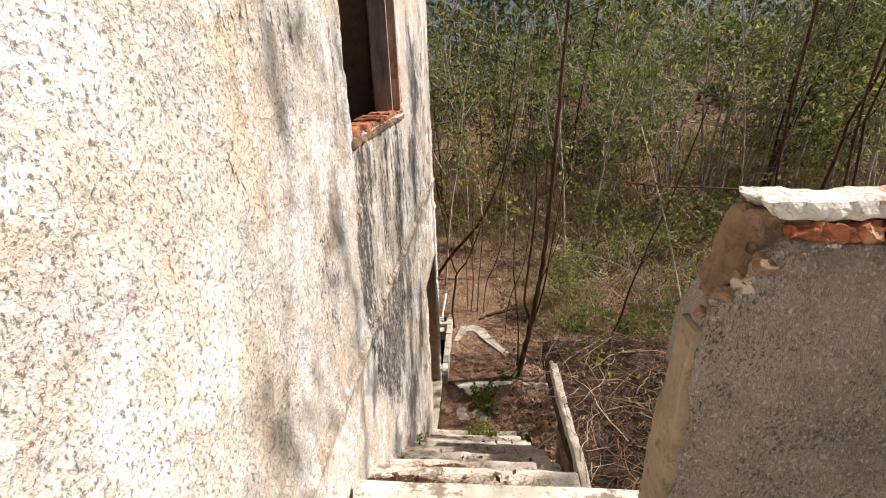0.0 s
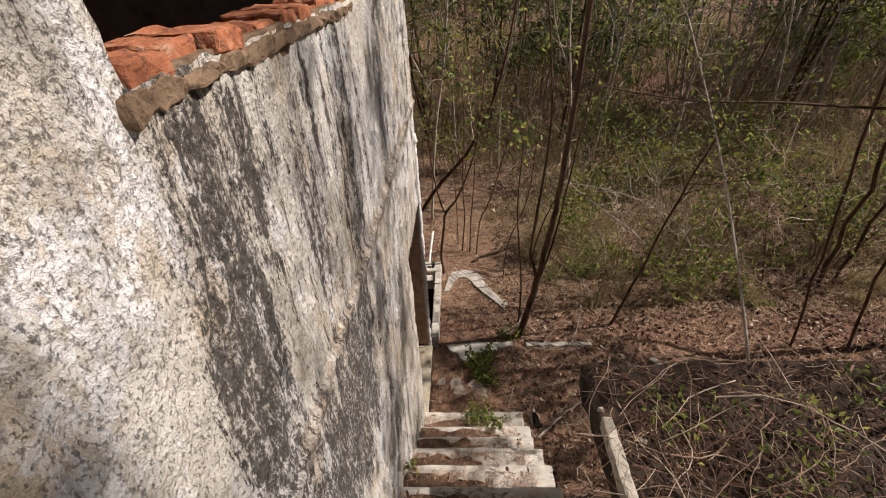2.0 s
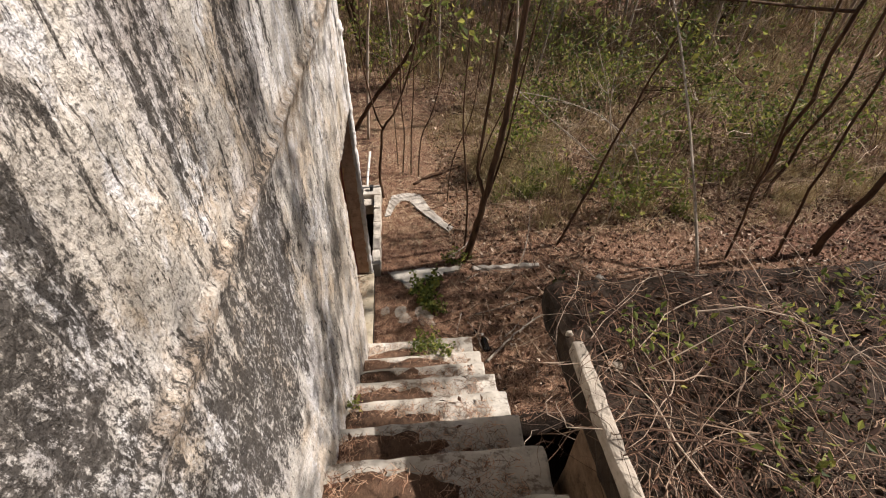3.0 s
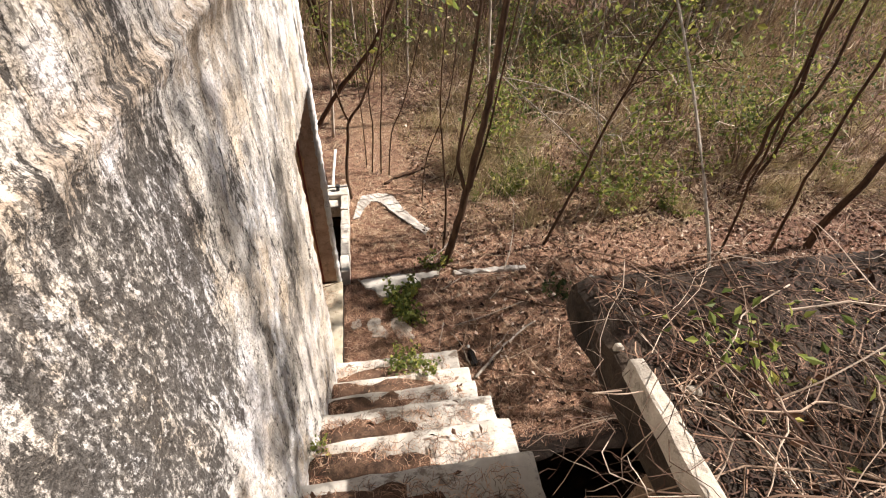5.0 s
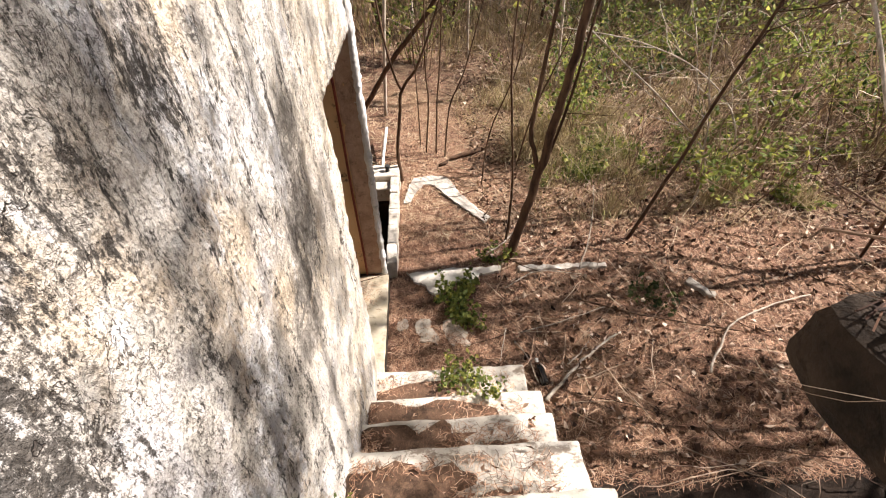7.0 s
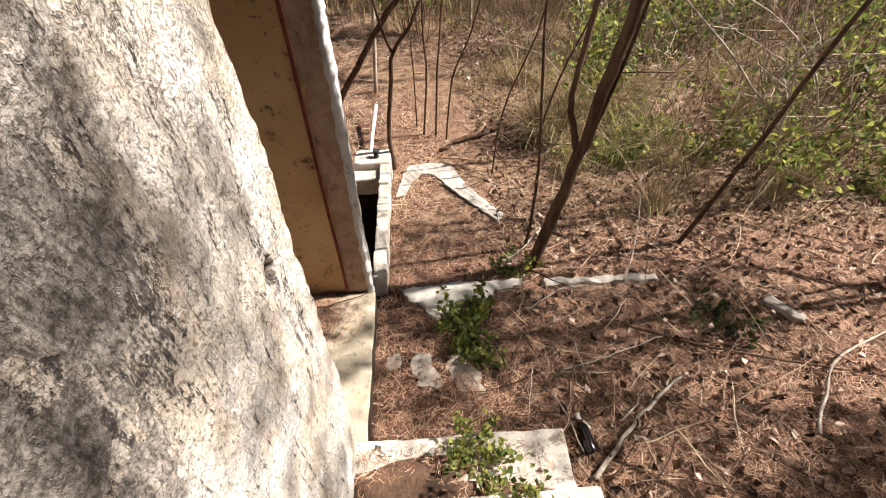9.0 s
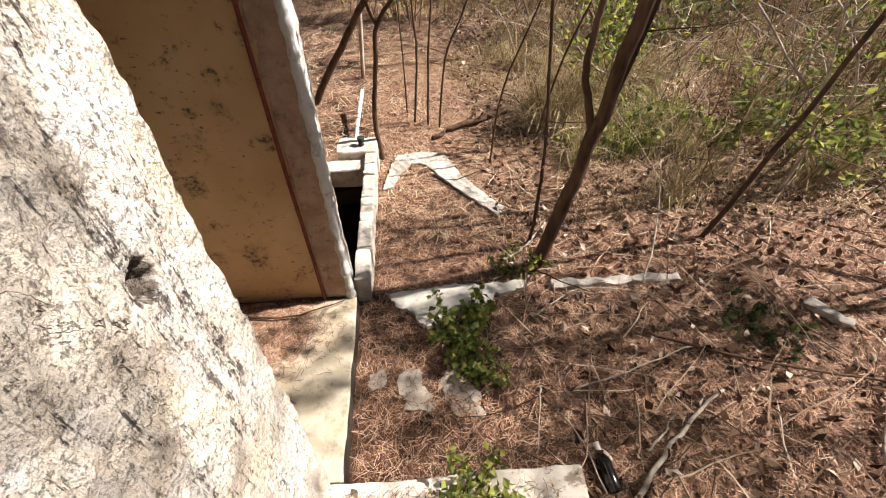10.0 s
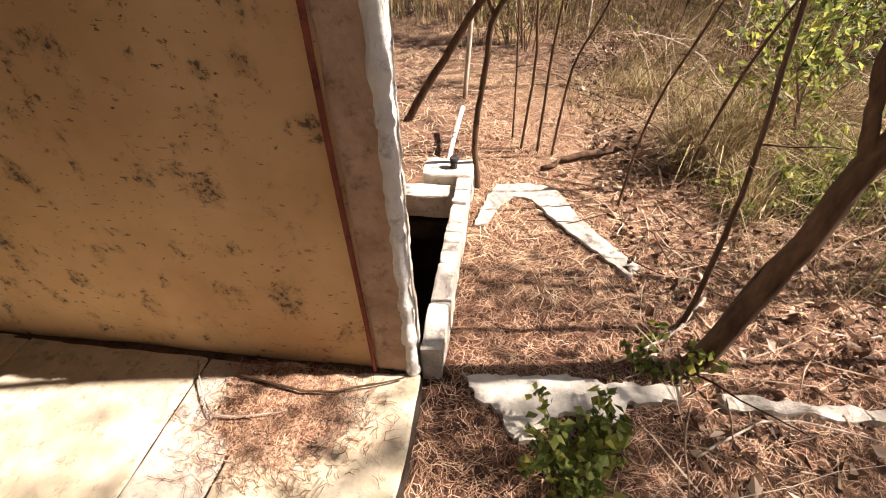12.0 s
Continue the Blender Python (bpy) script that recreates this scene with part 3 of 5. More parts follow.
def build_ground():
    xs, ys = axis_lines(-3.0, 9.0, 0.1, 420), axis_lines(-4.0, 8.0, 0.1, 420)
    V = [(x, y, ground_z(x, y)) for y in ys for x in xs]
    V = [(x, y - 0.09 * abs(noise.noise(Vector((x * 5, 0, 1)))) - 0.02, z) if abs(y + 1.6) < 0.01 and 0.95 < x < 3.15 else (x, y, z) for x, y, z in V]
    F, w = [], len(xs)
    for j in range(len(ys) - 1):
        for i in range(w - 1):
            cx, cy = (xs[i] + xs[i + 1]) / 2, (ys[j] + ys[j + 1]) / 2
            if (-0.5 < cx < 0.0 and 0.2 < cy < 1.3) or (0.9 < cx < 3.2 and -2.6 < cy < -1.6):
                continue
            a = j * w + i
            F.append((a, a + 1, a + w + 1, a + w))
    g = shell("ground", V, F, EARTH, smooth=True)
    tagged(g, "reddish-brown earth covered in dry pine needles", "ground", kind="structure")
    # the trench is added: a dark hollow standing in for deep shade
    for name, label, x0, x1, y0, y1, deep in (("pit_lining", "earth sides of an open pit, near-black for inner shade", -0.5, 0.0, 0.2, 1.3, -0.7), ("trench_lining", "added near-black trench standing in for shade beside the stairs", 0.9, 3.2, -2.6, -1.6, -0.9)):
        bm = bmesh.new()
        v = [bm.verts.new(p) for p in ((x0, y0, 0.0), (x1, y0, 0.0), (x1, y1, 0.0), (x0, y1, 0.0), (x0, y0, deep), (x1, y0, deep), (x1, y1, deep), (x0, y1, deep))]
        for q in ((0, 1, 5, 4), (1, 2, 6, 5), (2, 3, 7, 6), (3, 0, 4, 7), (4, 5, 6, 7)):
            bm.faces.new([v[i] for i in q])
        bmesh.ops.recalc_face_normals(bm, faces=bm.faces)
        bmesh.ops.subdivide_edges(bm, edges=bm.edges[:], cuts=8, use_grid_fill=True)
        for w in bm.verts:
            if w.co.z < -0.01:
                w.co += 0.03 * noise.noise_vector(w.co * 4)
        tagged(part(name, bm, SHADE_SOIL, smooth=True), label, "pit", kind="structure")


build_ground()

# ---- the house ----
DOOR_Y0, DOOR_Y1, DOOR_TOP, WALL_END, WALL_TOP, BACK = -0.94, 0.0, 1.97, 0.13, 6.4, -9.0
WIN_Y0, WIN_Y1, WIN_Z0, WIN_Z1 = -3.085, -1.80, 3.685, 5.0
LEDGE_Z, LANDING_Z, FLOOR_Z = 2.82, 2.46, 0.12


def wall_relief(y, z):
    """How far the street face of the wall stands out at y, z."""
    p = Vector((y, z, 0.0))
    x = 0.008 * noise.noise(p * 0.9) + 0.007 * noise.noise(p * 4.0) + 0.006 * noise.noise(Vector((y * 22, z * 13, 3))) + 0.0045 * noise.noise(Vector((y * 47, z * 30, 8)))
    lz = LEDGE_Z + 0.02 * noise.noise(Vector((y * 1.5, 0, 5))) + 0.007 * noise.noise(Vector((y * 7, 0, 2)))
    body = 0.85 + 0.35 * noise.noise(Vector((y * 3.1, z * 3, 9))) + 0.22 * noise.noise(Vector((y * 15, z * 15, 4)))
    d = z - lz
    x += max(0.0, body) * 0.018 * math.exp(-(d / (0.040 if d < 0 else 0.011)) ** 2)
    x += 0.0035 * math.exp(-((d + 0.01) / 0.06) ** 2) * (noise.noise(Vector((y * 34, z * 30, 6))) + 0.7 * noise.noise(Vector((y * 13, z * 17, 2))))
    for hy, hz, ry, rz, depth in ((-1.10, 1.45, 0.024, 0.032, 0.07), (-1.146, 1.68, 0.018, 0.02, 0.03), (-3.55, 3.62, 0.012, 0.03, 0.015)):
        ragged = 0.25 * noise.noise(Vector((y * 70, z * 70, 4))) + 0.2 * noise.noise(Vector((y * 150, z * 150, 2)))
        x -= depth * math.exp(-((((y - hy) / ry) ** 2 + ((z - hz) / rz) ** 2) * (1 + ragged) ** 2) ** 3) * (0.8 + 0.4 * noise.noise(Vector((y * 90, z * 90, 7))))
    return x


def in_opening(y, z):
    if DOOR_Y0 < y < DOOR_Y1 and z < DOOR_TOP:
        return True
    return WIN_Y0 < y < WIN_Y1 and WIN_Z0 < z < WIN_Z1


def cuts(lo, hi, step, through_points):
    stops = sorted({lo, hi, *[p for p in through_points if lo < p < hi]})
    out = []
    for a, b in zip(stops, stops[1:]):
        k = max(1, int(round((b - a) / step)))
        out += [a + (b - a) * i / k for i in range(k)]
    return out + [hi]


def build_street_wall():
    ys = cuts(BACK, -4.9, 0.12, ()) + cuts(-4.9, -1.17, 0.0125, (WIN_Y0, WIN_Y1))[1:] + cuts(-1.17, -1.05, 0.005, ())[1:] + cuts(-1.05, WALL_END, 0.0125, (DOOR_Y0, DOOR_Y1))[1:]
    zs = cuts(-0.1, 0.5, 0.03, ()) + cuts(0.5, 1.39, 0.0125, ())[1:] + cuts(1.39, 1.51, 0.005, ())[1:] + cuts(1.51, 2.76, 0.0125, (DOOR_TOP,))[1:] + cuts(2.76, 2.88, 0.006, ())[1:] + cuts(2.88, 4.4, 0.0125, (WIN_Z0,))[1:] + cuts(4.4, WALL_TOP, 0.1, (WIN_Z1,))[1:]
    V, F = [], []
    w = len(ys)
    for z in zs:
        for y in ys:
            V.append((wall_relief(y, z), y, z))
    used = {}
    for j in range(len(zs) - 1):
        for i in range(w - 1):
            if in_opening((ys[i] + ys[i + 1]) / 2, (zs[j] + zs[j + 1]) / 2):
                continue
            a = j * w + i
            q = (a, a + 1, a + w + 1, a + w)
            F.append(q)
            for e in zip(q, q[1:] + q[:1]):
                used[e] = True
    # broken, thick rims round the openings and the outer edges
    rim = {}
    for a, b in [e for e in used if (e[1], e[0]) not in used]:
        for k in (a, b):
            if k not in rim:
                x, y, z = V[k]
                ragged = 0.010 * noise.noise(Vector((y * 30, z * 30, 1)))
                V[k] = (x, y + (ragged if y < WALL_END - 0.01 else 0), z + (ragged if z < 6 else 0))
                rim[k] = len(V)
                V.append((-0.075, y, z))
        F.append((b, a, rim[a], rim[b]))
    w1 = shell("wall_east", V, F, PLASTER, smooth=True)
    tagged(w1, "whitewashed plaster wall stained with black mould streaks", "wall", kind="structure")
    # the masonry behind the plaster
    bm = bmesh.new()
    boxes = [(BACK, DOOR_Y0, -0.1, WIN_Z0), (DOOR_Y0, DOOR_Y1, DOOR_TOP, WIN_Z0), (BACK, WIN_Y0, WIN_Z0, WALL_TOP), (WIN_Y1, DOOR_Y1, WIN_Z0, WALL_TOP), (WIN_Y0, WIN_Y1, WIN_Z1, WALL_TOP)]
    for y0, y1, z0, z1 in boxes:
        geo = bmesh.ops.create_cube(bm, size=1.0)["verts"]
        for v in geo:
            v.co = Vector((-0.108 + v.co.x * 0.072, (y0 + y1) / 2 + v.co.y * (y1 - y0), (z0 + z1) / 2 + v.co.z * (z1 - z0)))
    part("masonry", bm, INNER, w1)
    return w1


build_street_wall()


def build_gable():
    bm = rough_box(-4.0, -0.078, DOOR_Y1, WALL_END - 0.002, -0.1, WALL_TOP, 0.25, 0.004, 0.0, 3)
    g = part("wall_north", bm, GABLE)
    tagged(g, "beige plaster end wall with dark mould spots", "wall", kind="structure")
    # raw concrete jamb with a pale chipped corner
    jamb = part("door_jamb", rough_box(-0.128, 0.004, -0.004, 0.05, FLOOR_Z, DOOR_TOP, 0.04, 0.004, 0.008, 5, 16), JAMB, g, "bare pinkish concrete jamb")
    V, F = [], []
    pts = [(0.0 + 0.004 * noise.noise(Vector((0, 0, z * 9))), 0.0 + 0.004 * noise.noise(Vector((3, 0, z * 11))), z) for z in np.arange(FLOOR_Z, 2.6, 0.02)]
    tube(V, F, pts, [0.023 + 0.011 * noise.noise(Vector((1, 5, p[2] * 14))) + 0.009 * noise.noise(Vector((2, 5, p[2] * 45))) for p in pts], 8)
    shell("corner_bead", V, F, LIME_EDGE, g, "chipped white corner", True)
    V, F = [], []
    tube(V, F, [(-0.139 + 0.002 * math.sin(z * 5), -0.012, z) for z in np.arange(FLOOR_Z, DOOR_TOP + 0.02, 0.08)], [0.0085] * 24, 8)
    tagged(shell("pipe", V, F, RUST, smooth=True), "thin red-painted rusty pipe fixed up the wall", "pipe")


build_gable()


def plain_box(name, x0, x1, y0, y1, z0, z1, material, label, parent=None):
    bm = bmesh.new()
    for v in bmesh.ops.create_cube(bm, size=1.0)["verts"]:
        v.co = Vector(((x0 + x1) / 2 + v.co.x * (x1 - x0), (y0 + y1) / 2 + v.co.y * (y1 - y0), (z0 + z1) / 2 + v.co.z * (z1 - z0)))
    ob = part(name, bm, material, parent)
    return tagged(ob, label, name.split("_")[0], kind="structure") if parent is None else ob


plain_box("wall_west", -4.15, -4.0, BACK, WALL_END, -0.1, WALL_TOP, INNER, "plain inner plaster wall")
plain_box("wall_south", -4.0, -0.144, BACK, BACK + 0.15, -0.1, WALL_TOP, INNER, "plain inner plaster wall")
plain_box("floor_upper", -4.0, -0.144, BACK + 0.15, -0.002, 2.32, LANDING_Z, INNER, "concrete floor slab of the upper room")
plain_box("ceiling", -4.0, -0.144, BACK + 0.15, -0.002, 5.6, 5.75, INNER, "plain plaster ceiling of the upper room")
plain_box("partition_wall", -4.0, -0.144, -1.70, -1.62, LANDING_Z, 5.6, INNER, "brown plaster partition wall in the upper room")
# out of view; its dark colour keeps bounced light off the end wall
plain_box("wall_inner", -4.0, -0.144, -2.4, -2.3, FLOOR_Z, 2.32, INNER, "unseen passage wall, dark brown to cut bounced light")


def build_window():
    w = thing("window_1", "open window hole with a broken brick sill", "window", kind="structure")
    n = 11
    for i in range(n):
        y = WIN_Y0 + 0.01 + (WIN_Y1 - WIN_Y0 - 0.02) * (i + 0.5) / n
        rng = random.Random(i)
        out = rng.uniform(-0.028, 0.008)
        bm = rough_box(-0.150, out, y - 0.050, y + 0.050, WIN_Z0 - 0.006, WIN_Z0 + 0.024 + rng.uniform(-0.012, 0.008), 0.02, 0.007, 0.006, i, 34)
        part("brick", bm, BRICK, w)
    part("mortar_bed", rough_box(-0.148, -0.006, WIN_Y0 + 0.01, WIN_Y1 - 0.01, WIN_Z0 - 0.06, WIN_Z0 + 0.008, 0.05, 0.004, 0.004, 4), MORTAR, w)
    part("sill_lip", rough_box(-0.03, 0.012, WIN_Y0 - 0.02, WIN_Y1 + 0.02, WIN_Z0 - 0.035, WIN_Z0 - 0.006, 0.016, 0.012, 0.006, 8, 26), MORTAR, w, "crumbling pale plaster lip")
    for y0, y1 in ((WIN_Y1 - 0.045, WIN_Y1 - 0.004),):
        part("window_frame", rough_box(-0.17, -0.055, y0, y1, WIN_Z0 + 0.02, WIN_Z1 - 0.01, 0.12, 0.002, 0.004, 2), TIMBER, w, "weathered grey timber frame post")
    part("reveal", rough_box(-0.052, -0.004, WIN_Y1 - 0.02, WIN_Y1 - 0.002, WIN_Z0 + 0.02, WIN_Z1 - 0.01, 0.08, 0.003, 0.004, 6), JAMB, w)


build_window()


def build_porch_floor():
    fl = thing("floor_porch", "pale cement floor with cracked joints and needles", "floor", kind="structure")
    part("bed", rough_box(-3.98, 0.030, -2.29, 0.0 - 0.006, -0.1, FLOOR_Z - 0.008, 0.3, 0.004, 0.01), SLAB, fl)
    xs = (-3.9, -3.12, -2.34, -1.56, -0.78, -0.52, 0.036)
    ys = (-2.28, -1.62, -0.93, -0.006)
    for i in range(6):
        for j in range(3):
            if ys[j] < -0.95 and xs[i + 1] > -0.2:
                x1 = -0.15
            else:
                x1 = xs[i + 1] - 0.003
            part("floor_panel", rough_box(xs[i] + 0.005, x1 - 0.003, ys[j] + 0.004, ys[j + 1] - 0.004, FLOOR_Z - 0.03, FLOOR_Z + 0.002 * ((i + j) % 2), 0.06, 0.005, 0.007, i + 3 * j, 9), GREY_FLOORING if i == 4 else FLOORING, fl)


build_porch_floor()

# ---- stairs, landing and terrace ----
NOSINGS = [(-0.951, 0.185), (-1.28, 0.44), (-1.506, 0.63), (-1.733, 0.84), (-2.007, 1.09), (-2.27, 1.32), (-2.53, 1.55), (-2.80, 1.78), (-3.07, 2.01), (-3.33, 2.24), (-3.60, LANDING_Z)]
STAIR_X = 0.925


def build_stairs():
    st = thing("stairs", "worn whitewashed concrete steps littered with dirt", "stairs", kind="structure")
    for i, (y, z) in enumerate(NOSINGS[:-1]):
        back = NOSINGS[i + 1][0] - 0.03
        part("step", rough_box(-0.02, STAIR_X + 0.012 * math.sin(i * 2.3), back, y, z - (z + 0.1 if i < 1 else 0.30), z, 0.045, 0.009, 0.016, i * 2.1, 8), STEP, st)
    return st


build_stairs()
tagged(part("landing", rough_box(0.02, 3.2, BACK, -3.60, -0.1, LANDING_Z, 0.2, 0.008, 0.015, 2), STEP), "worn concrete landing at the stair head", "landing", kind="structure")

SLAB_Z, SLAB_X, SLAB_Y = 2.12, 0.955, -2.09
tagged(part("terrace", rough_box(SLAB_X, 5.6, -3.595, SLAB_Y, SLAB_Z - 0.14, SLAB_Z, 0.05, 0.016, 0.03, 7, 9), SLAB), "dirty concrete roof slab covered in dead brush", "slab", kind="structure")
tagged(part("wall_terrace", rough_box(0.99, 5.4, -3.59, -2.62, -0.1, SLAB_Z - 0.145, 0.2, 0.012, 0.02, 9), MORTAR), "brown rendered wall under the terrace slab", "wall", kind="structure")
tagged(part("kerb", rough_box(SLAB_X - 0.002, 0.998, -3.58, -2.44, SLAB_Z - 0.01, 2.178, 0.03, 0.008, 0.010, 11, 11), DIRTY_KERB), "pale broken concrete kerb along the slab edge", "kerb", kind="structure")
for i, (x, y, s) in enumerate(((0.98, -2.37, 0.012), (1.10, -2.52, 0.016))):
    tagged(part("rubble", rough_box(x - s, x + s * 1.2, y - s, y + s, SLAB_Z - 0.006, SLAB_Z + s, 0.02, 0.012, 0.008, 20 + i, 24), DIRTY_KERB), "lump of broken pale concrete on the slab", "rubble", "rubble lumps")


def build_parapet():
    p = thing("parapet", "grey roughcast parapet wall with a broken brick end", "wall", kind="structure")
    bm = rough_box(1.02, 4.4, -3.905, -3.755, LANDING_Z - 0.01, 3.544, 0.035, 0.010, 0.012, 13)
    for v in bm.verts:
        edge = 1.02 + max(0.0, v.co.z - 3.35) * 0.65 + 0.016 * noise.noise(Vector((0, 2, v.co.z * 6))) + 0.016 * noise.noise(Vector((0, 2, v.co.z * 23)))
        if v.co.x < 1.45:
            v.co.x = edge + (v.co.x - 1.02) * (1.45 - edge) / 0.43
    part("body", bm, ROUGHCAST, p)
    bm = rough_box(1.08, 4.42, -3.89, -3.745, 3.586, 3.632, 0.022, 0.009, 0.014, 15, 10)
    for v in bm.verts:
        v.co += 0.006 * noise.noise_vector(v.co * 38)
        if v.co.x < 1.5:
            v.co.x += (0.030 + (3.632 - v.co.z) * 1.0 + 0.02 * noise.noise(v.co * 30)) * (1.5 - v.co.x) / 0.42
    part("coping", bm, COPING, p, "whitewashed cement coping with bare orange patches")
    for i in range(16):
        x = 1.17 + 0.20 * i
        bm = rough_box(x, x + 0.190, -3.900 + 0.010 * math.sin(i * 4), -3.82, 3.538, 3.582 + 0.005 * math.sin(i * 7), 0.012, 0.010, 0.008, i + 30, 26)
        for v in bm.verts:
            v.co += 0.013 * noise.noise_vector(v.co * 45)
        part("brick", bm, BRICK, p)
    bm = rough_box(1.045, 1.30, -3.87, -3.762, 3.32, 3.598, 0.012, 0.012, 0.012, 33, 9)
    for v in bm.verts:
        v.co += 0.014 * noise.noise_vector(v.co * 20) + 0.008 * noise.noise_vector(v.co * 65)
        v.co.x += max(0.0, v.co.z - 3.34) * 0.22 * (1.30 - v.co.x) / 0.255
    part("broken_core", bm, MORTAR, p, "crumbled brown mortar core")
    rng = random.Random(3)
    for i in range(14):
        z = rng.uniform(3.33, 3.53)
        x, y, s = 1.03 + (z - 3.35) * 0.62 + rng.uniform(-0.02, 0.07), rng.uniform(-3.90, -3.87), rng.uniform(0.008, 0.019)
        bm = rough_box(-s, s * 1.3, -s * 0.8, s * 0.8, -s, s, 0.008, 0.006, 0.004, 40 + i, 50)
        bmesh.ops.rotate(bm, verts=bm.verts, matrix=Euler((rng.uniform(0, 3), rng.uniform(0, 3), rng.uniform(0, 3))).to_matrix())
        bmesh.ops.translate(bm, verts=bm.verts, vec=(x, y, z))
        part("stone_chip", bm, DIRTY_KERB if i % 3 == 0 else MORTAR, p)
    bm = rough_box(1.002, 1.045, -3.90, -3.765, LANDING_Z, 3.325, 0.02, 0.007, 0.014, 50, 9)
    for v in bm.verts:
        v.co.y -= max(0.0, v.co.z - 2.9) * 0.13 * (v.co.y + 3.90) / 0.135
    part("end_face", bm, RAW_END, p, "raw tan mortar end of the wall")


build_parapet()

# ---- foundation strip, pit kerb, sheet ----
tagged(part("foundation_strip", rough_box(1.10, 1.86, 0.045, 0.10, -0.08, 0.030, 0.025, 0.016, 0.012, 17, 13), OLD_SHEET), "narrow whitewashed concrete strip sunk in the earth", "strip", kind="structure")
def build_pit_kerb():
    k = thing("pit_kerb", "pale worn masonry kerb round an open pit", "kerb", kind="structure")
    lengths = (0.06, 0.30, 0.56, 0.80, 1.06, 1.33)
    for i in range(5):
        part("block", rough_box(0.012, 0.095 + 0.004 * math.sin(i * 3), lengths[i] + 0.003, lengths[i + 1] - 0.003, -0.12, 0.17 + 0.006 * math.cos(i * 5), 0.05, 0.008, 0.012, i + 60, 12), PIT_KERB, k)
    part("corner_block", rough_box(-0.20, 0.10, 1.335, 1.54, -0.12, 0.185, 0.05, 0.010, 0.014, 66, 10), PIT_KERB, k)
    part("cross_beam", rough_box(-0.62, 0.005, 1.18, 1.31, -0.02, 0.13, 0.05, 0.010, 0.014, 68, 10), PIT_KERB, k)
    part("lower_beam", rough_box(-0.62, 0.005, 1.20, 1.30, -0.2, -0.07, 0.06, 0.008, 0.012, 69, 10), SLAB, k)


build_pit_kerb()
V, F = [], []
tube(V, F, [(-0.02, 1.42, 0.17), (-0.018, 1.423, 0.235)], [0.022, 0.020], 10)
tube(V, F, [(-0.018, 1.423, 0.232), (-0.016, 1.424, 0.25)], [0.028, 0.027], 10)
tagged(shell("pipe_stub", V, F, BLACK), "short black pipe stub on the pit kerb", "pipe")
V, F = [], []
tube(V, F, [(-0.10, 1.60, 0.03), (-0.09, 1.9, 0.10), (-0.06, 2.35, 0.20)], [0.017] * 3, 8)
tagged(shell("pole", V, F, PIPE, smooth=True), "thin white pole lying behind the pit kerb", "pole")


def flat_shard(name, label, category, outline, z, thick, material, seed, ripple=0.0, rag=0.012, kind=""):
    """A broken flat piece with a ragged outline, a little warped, with real thickness."""
    n = len(outline)
    bm = bmesh.new()
    ring = []
    for i in range(n):
        a, b = Vector((*outline[i], 0)), Vector((*outline[(i + 1) % n], 0))
        k = max(2, int((b - a).length / 0.018))
        for j in range(k):
            p = a + (b - a) * j / k
            p += rag * (noise.noise_vector(p * 16 + Vector((seed, 0, 0))) + 0.5 * noise.noise_vector(p * 45 + Vector((0, seed, 0))))
            ring.append(bm.verts.new((p.x, p.y, z)))
    top = bm.faces.new(ring)
    top.normal_update()
    if top.normal.z < 0:
        top.normal_flip()
    bmesh.ops.triangulate(bm, faces=[top])
    bmesh.ops.subdivide_edges(bm, edges=[e for e in bm.edges if e.calc_length() > 0.04], cuts=3)
    bmesh.ops.triangulate(bm, faces=bm.faces[:])
    low = bmesh.ops.extrude_face_region(bm, geom=bm.faces[:])["geom"]
    for v in low:
        if isinstance(v, bmesh.types.BMVert):
            v.co.z += thick
    for v in bm.verts:
        v.co.z += ripple * math.sin((v.co.x * 0.8 + v.co.y * 0.6) * 105) + 0.006 * noise.noise(v.co * 5)
    bmesh.ops.recalc_face_normals(bm, faces=bm.faces)
    return tagged(part(name, bm, material), label, category, kind=kind)


for outline, mat, z, seed in ((((0.17, 0.08), (0.24, -0.02), (0.33, -0.08), (0.36, -0.16), (0.46, -0.13), (0.54, -0.05), (0.70, -0.06), (0.77, 0.02), (0.96, 0.055), (0.96, 0.11), (0.56, 0.115)), KERB, -0.004, 4.0),
                              (((0.24, -0.44), (0.33, -0.40), (0.38, -0.52), (0.40, -0.64), (0.26, -0.60)), DIRTY_KERB, -0.021, 7.0),
                              (((0.45, -0.42), (0.52, -0.40), (0.60, -0.52), (0.62, -0.64), (0.50, -0.66), (0.44, -0.54)), DIRTY_KERB, -0.021, 11.0),
                              (((0.10, -0.40), (0.17, -0.38), (0.20, -0.46), (0.12, -0.50)), DIRTY_KERB, -0.023, 13.0)):
    flat_shard("cement_patch", "broken patch of whitewashed cement in the earth", "patch", outline, z, 0.03, mat, seed, 0.0, 0.034, "structure")
flat_shard("corrugated_sheet", "broken bent strip of pale corrugated cement sheet on earth", "sheet",
           ((0.14, 1.05), (0.21, 1.08), (0.27, 1.27), (0.35, 1.38), (0.46, 1.36), (0.57, 1.15), (0.70, 0.97), (0.81, 0.83), (0.90, 0.70), (0.965, 0.78), (0.87, 0.91), (0.72, 1.17), (0.60, 1.50), (0.42, 1.54), (0.24, 1.50), (0.17, 1.28)), 0.018, 0.014, OLD_SHEET, 2.0, 0.0035)
bm = rough_box(-0.12, 0.12, -0.03, 0.03, -0.02, 0.03, 0.03, 0.012, 0.014, 71, 14)
bmesh.ops.rotate(bm, verts=bm.verts, matrix=Euler((0.1, 0.0, -0.95)).to_matrix())
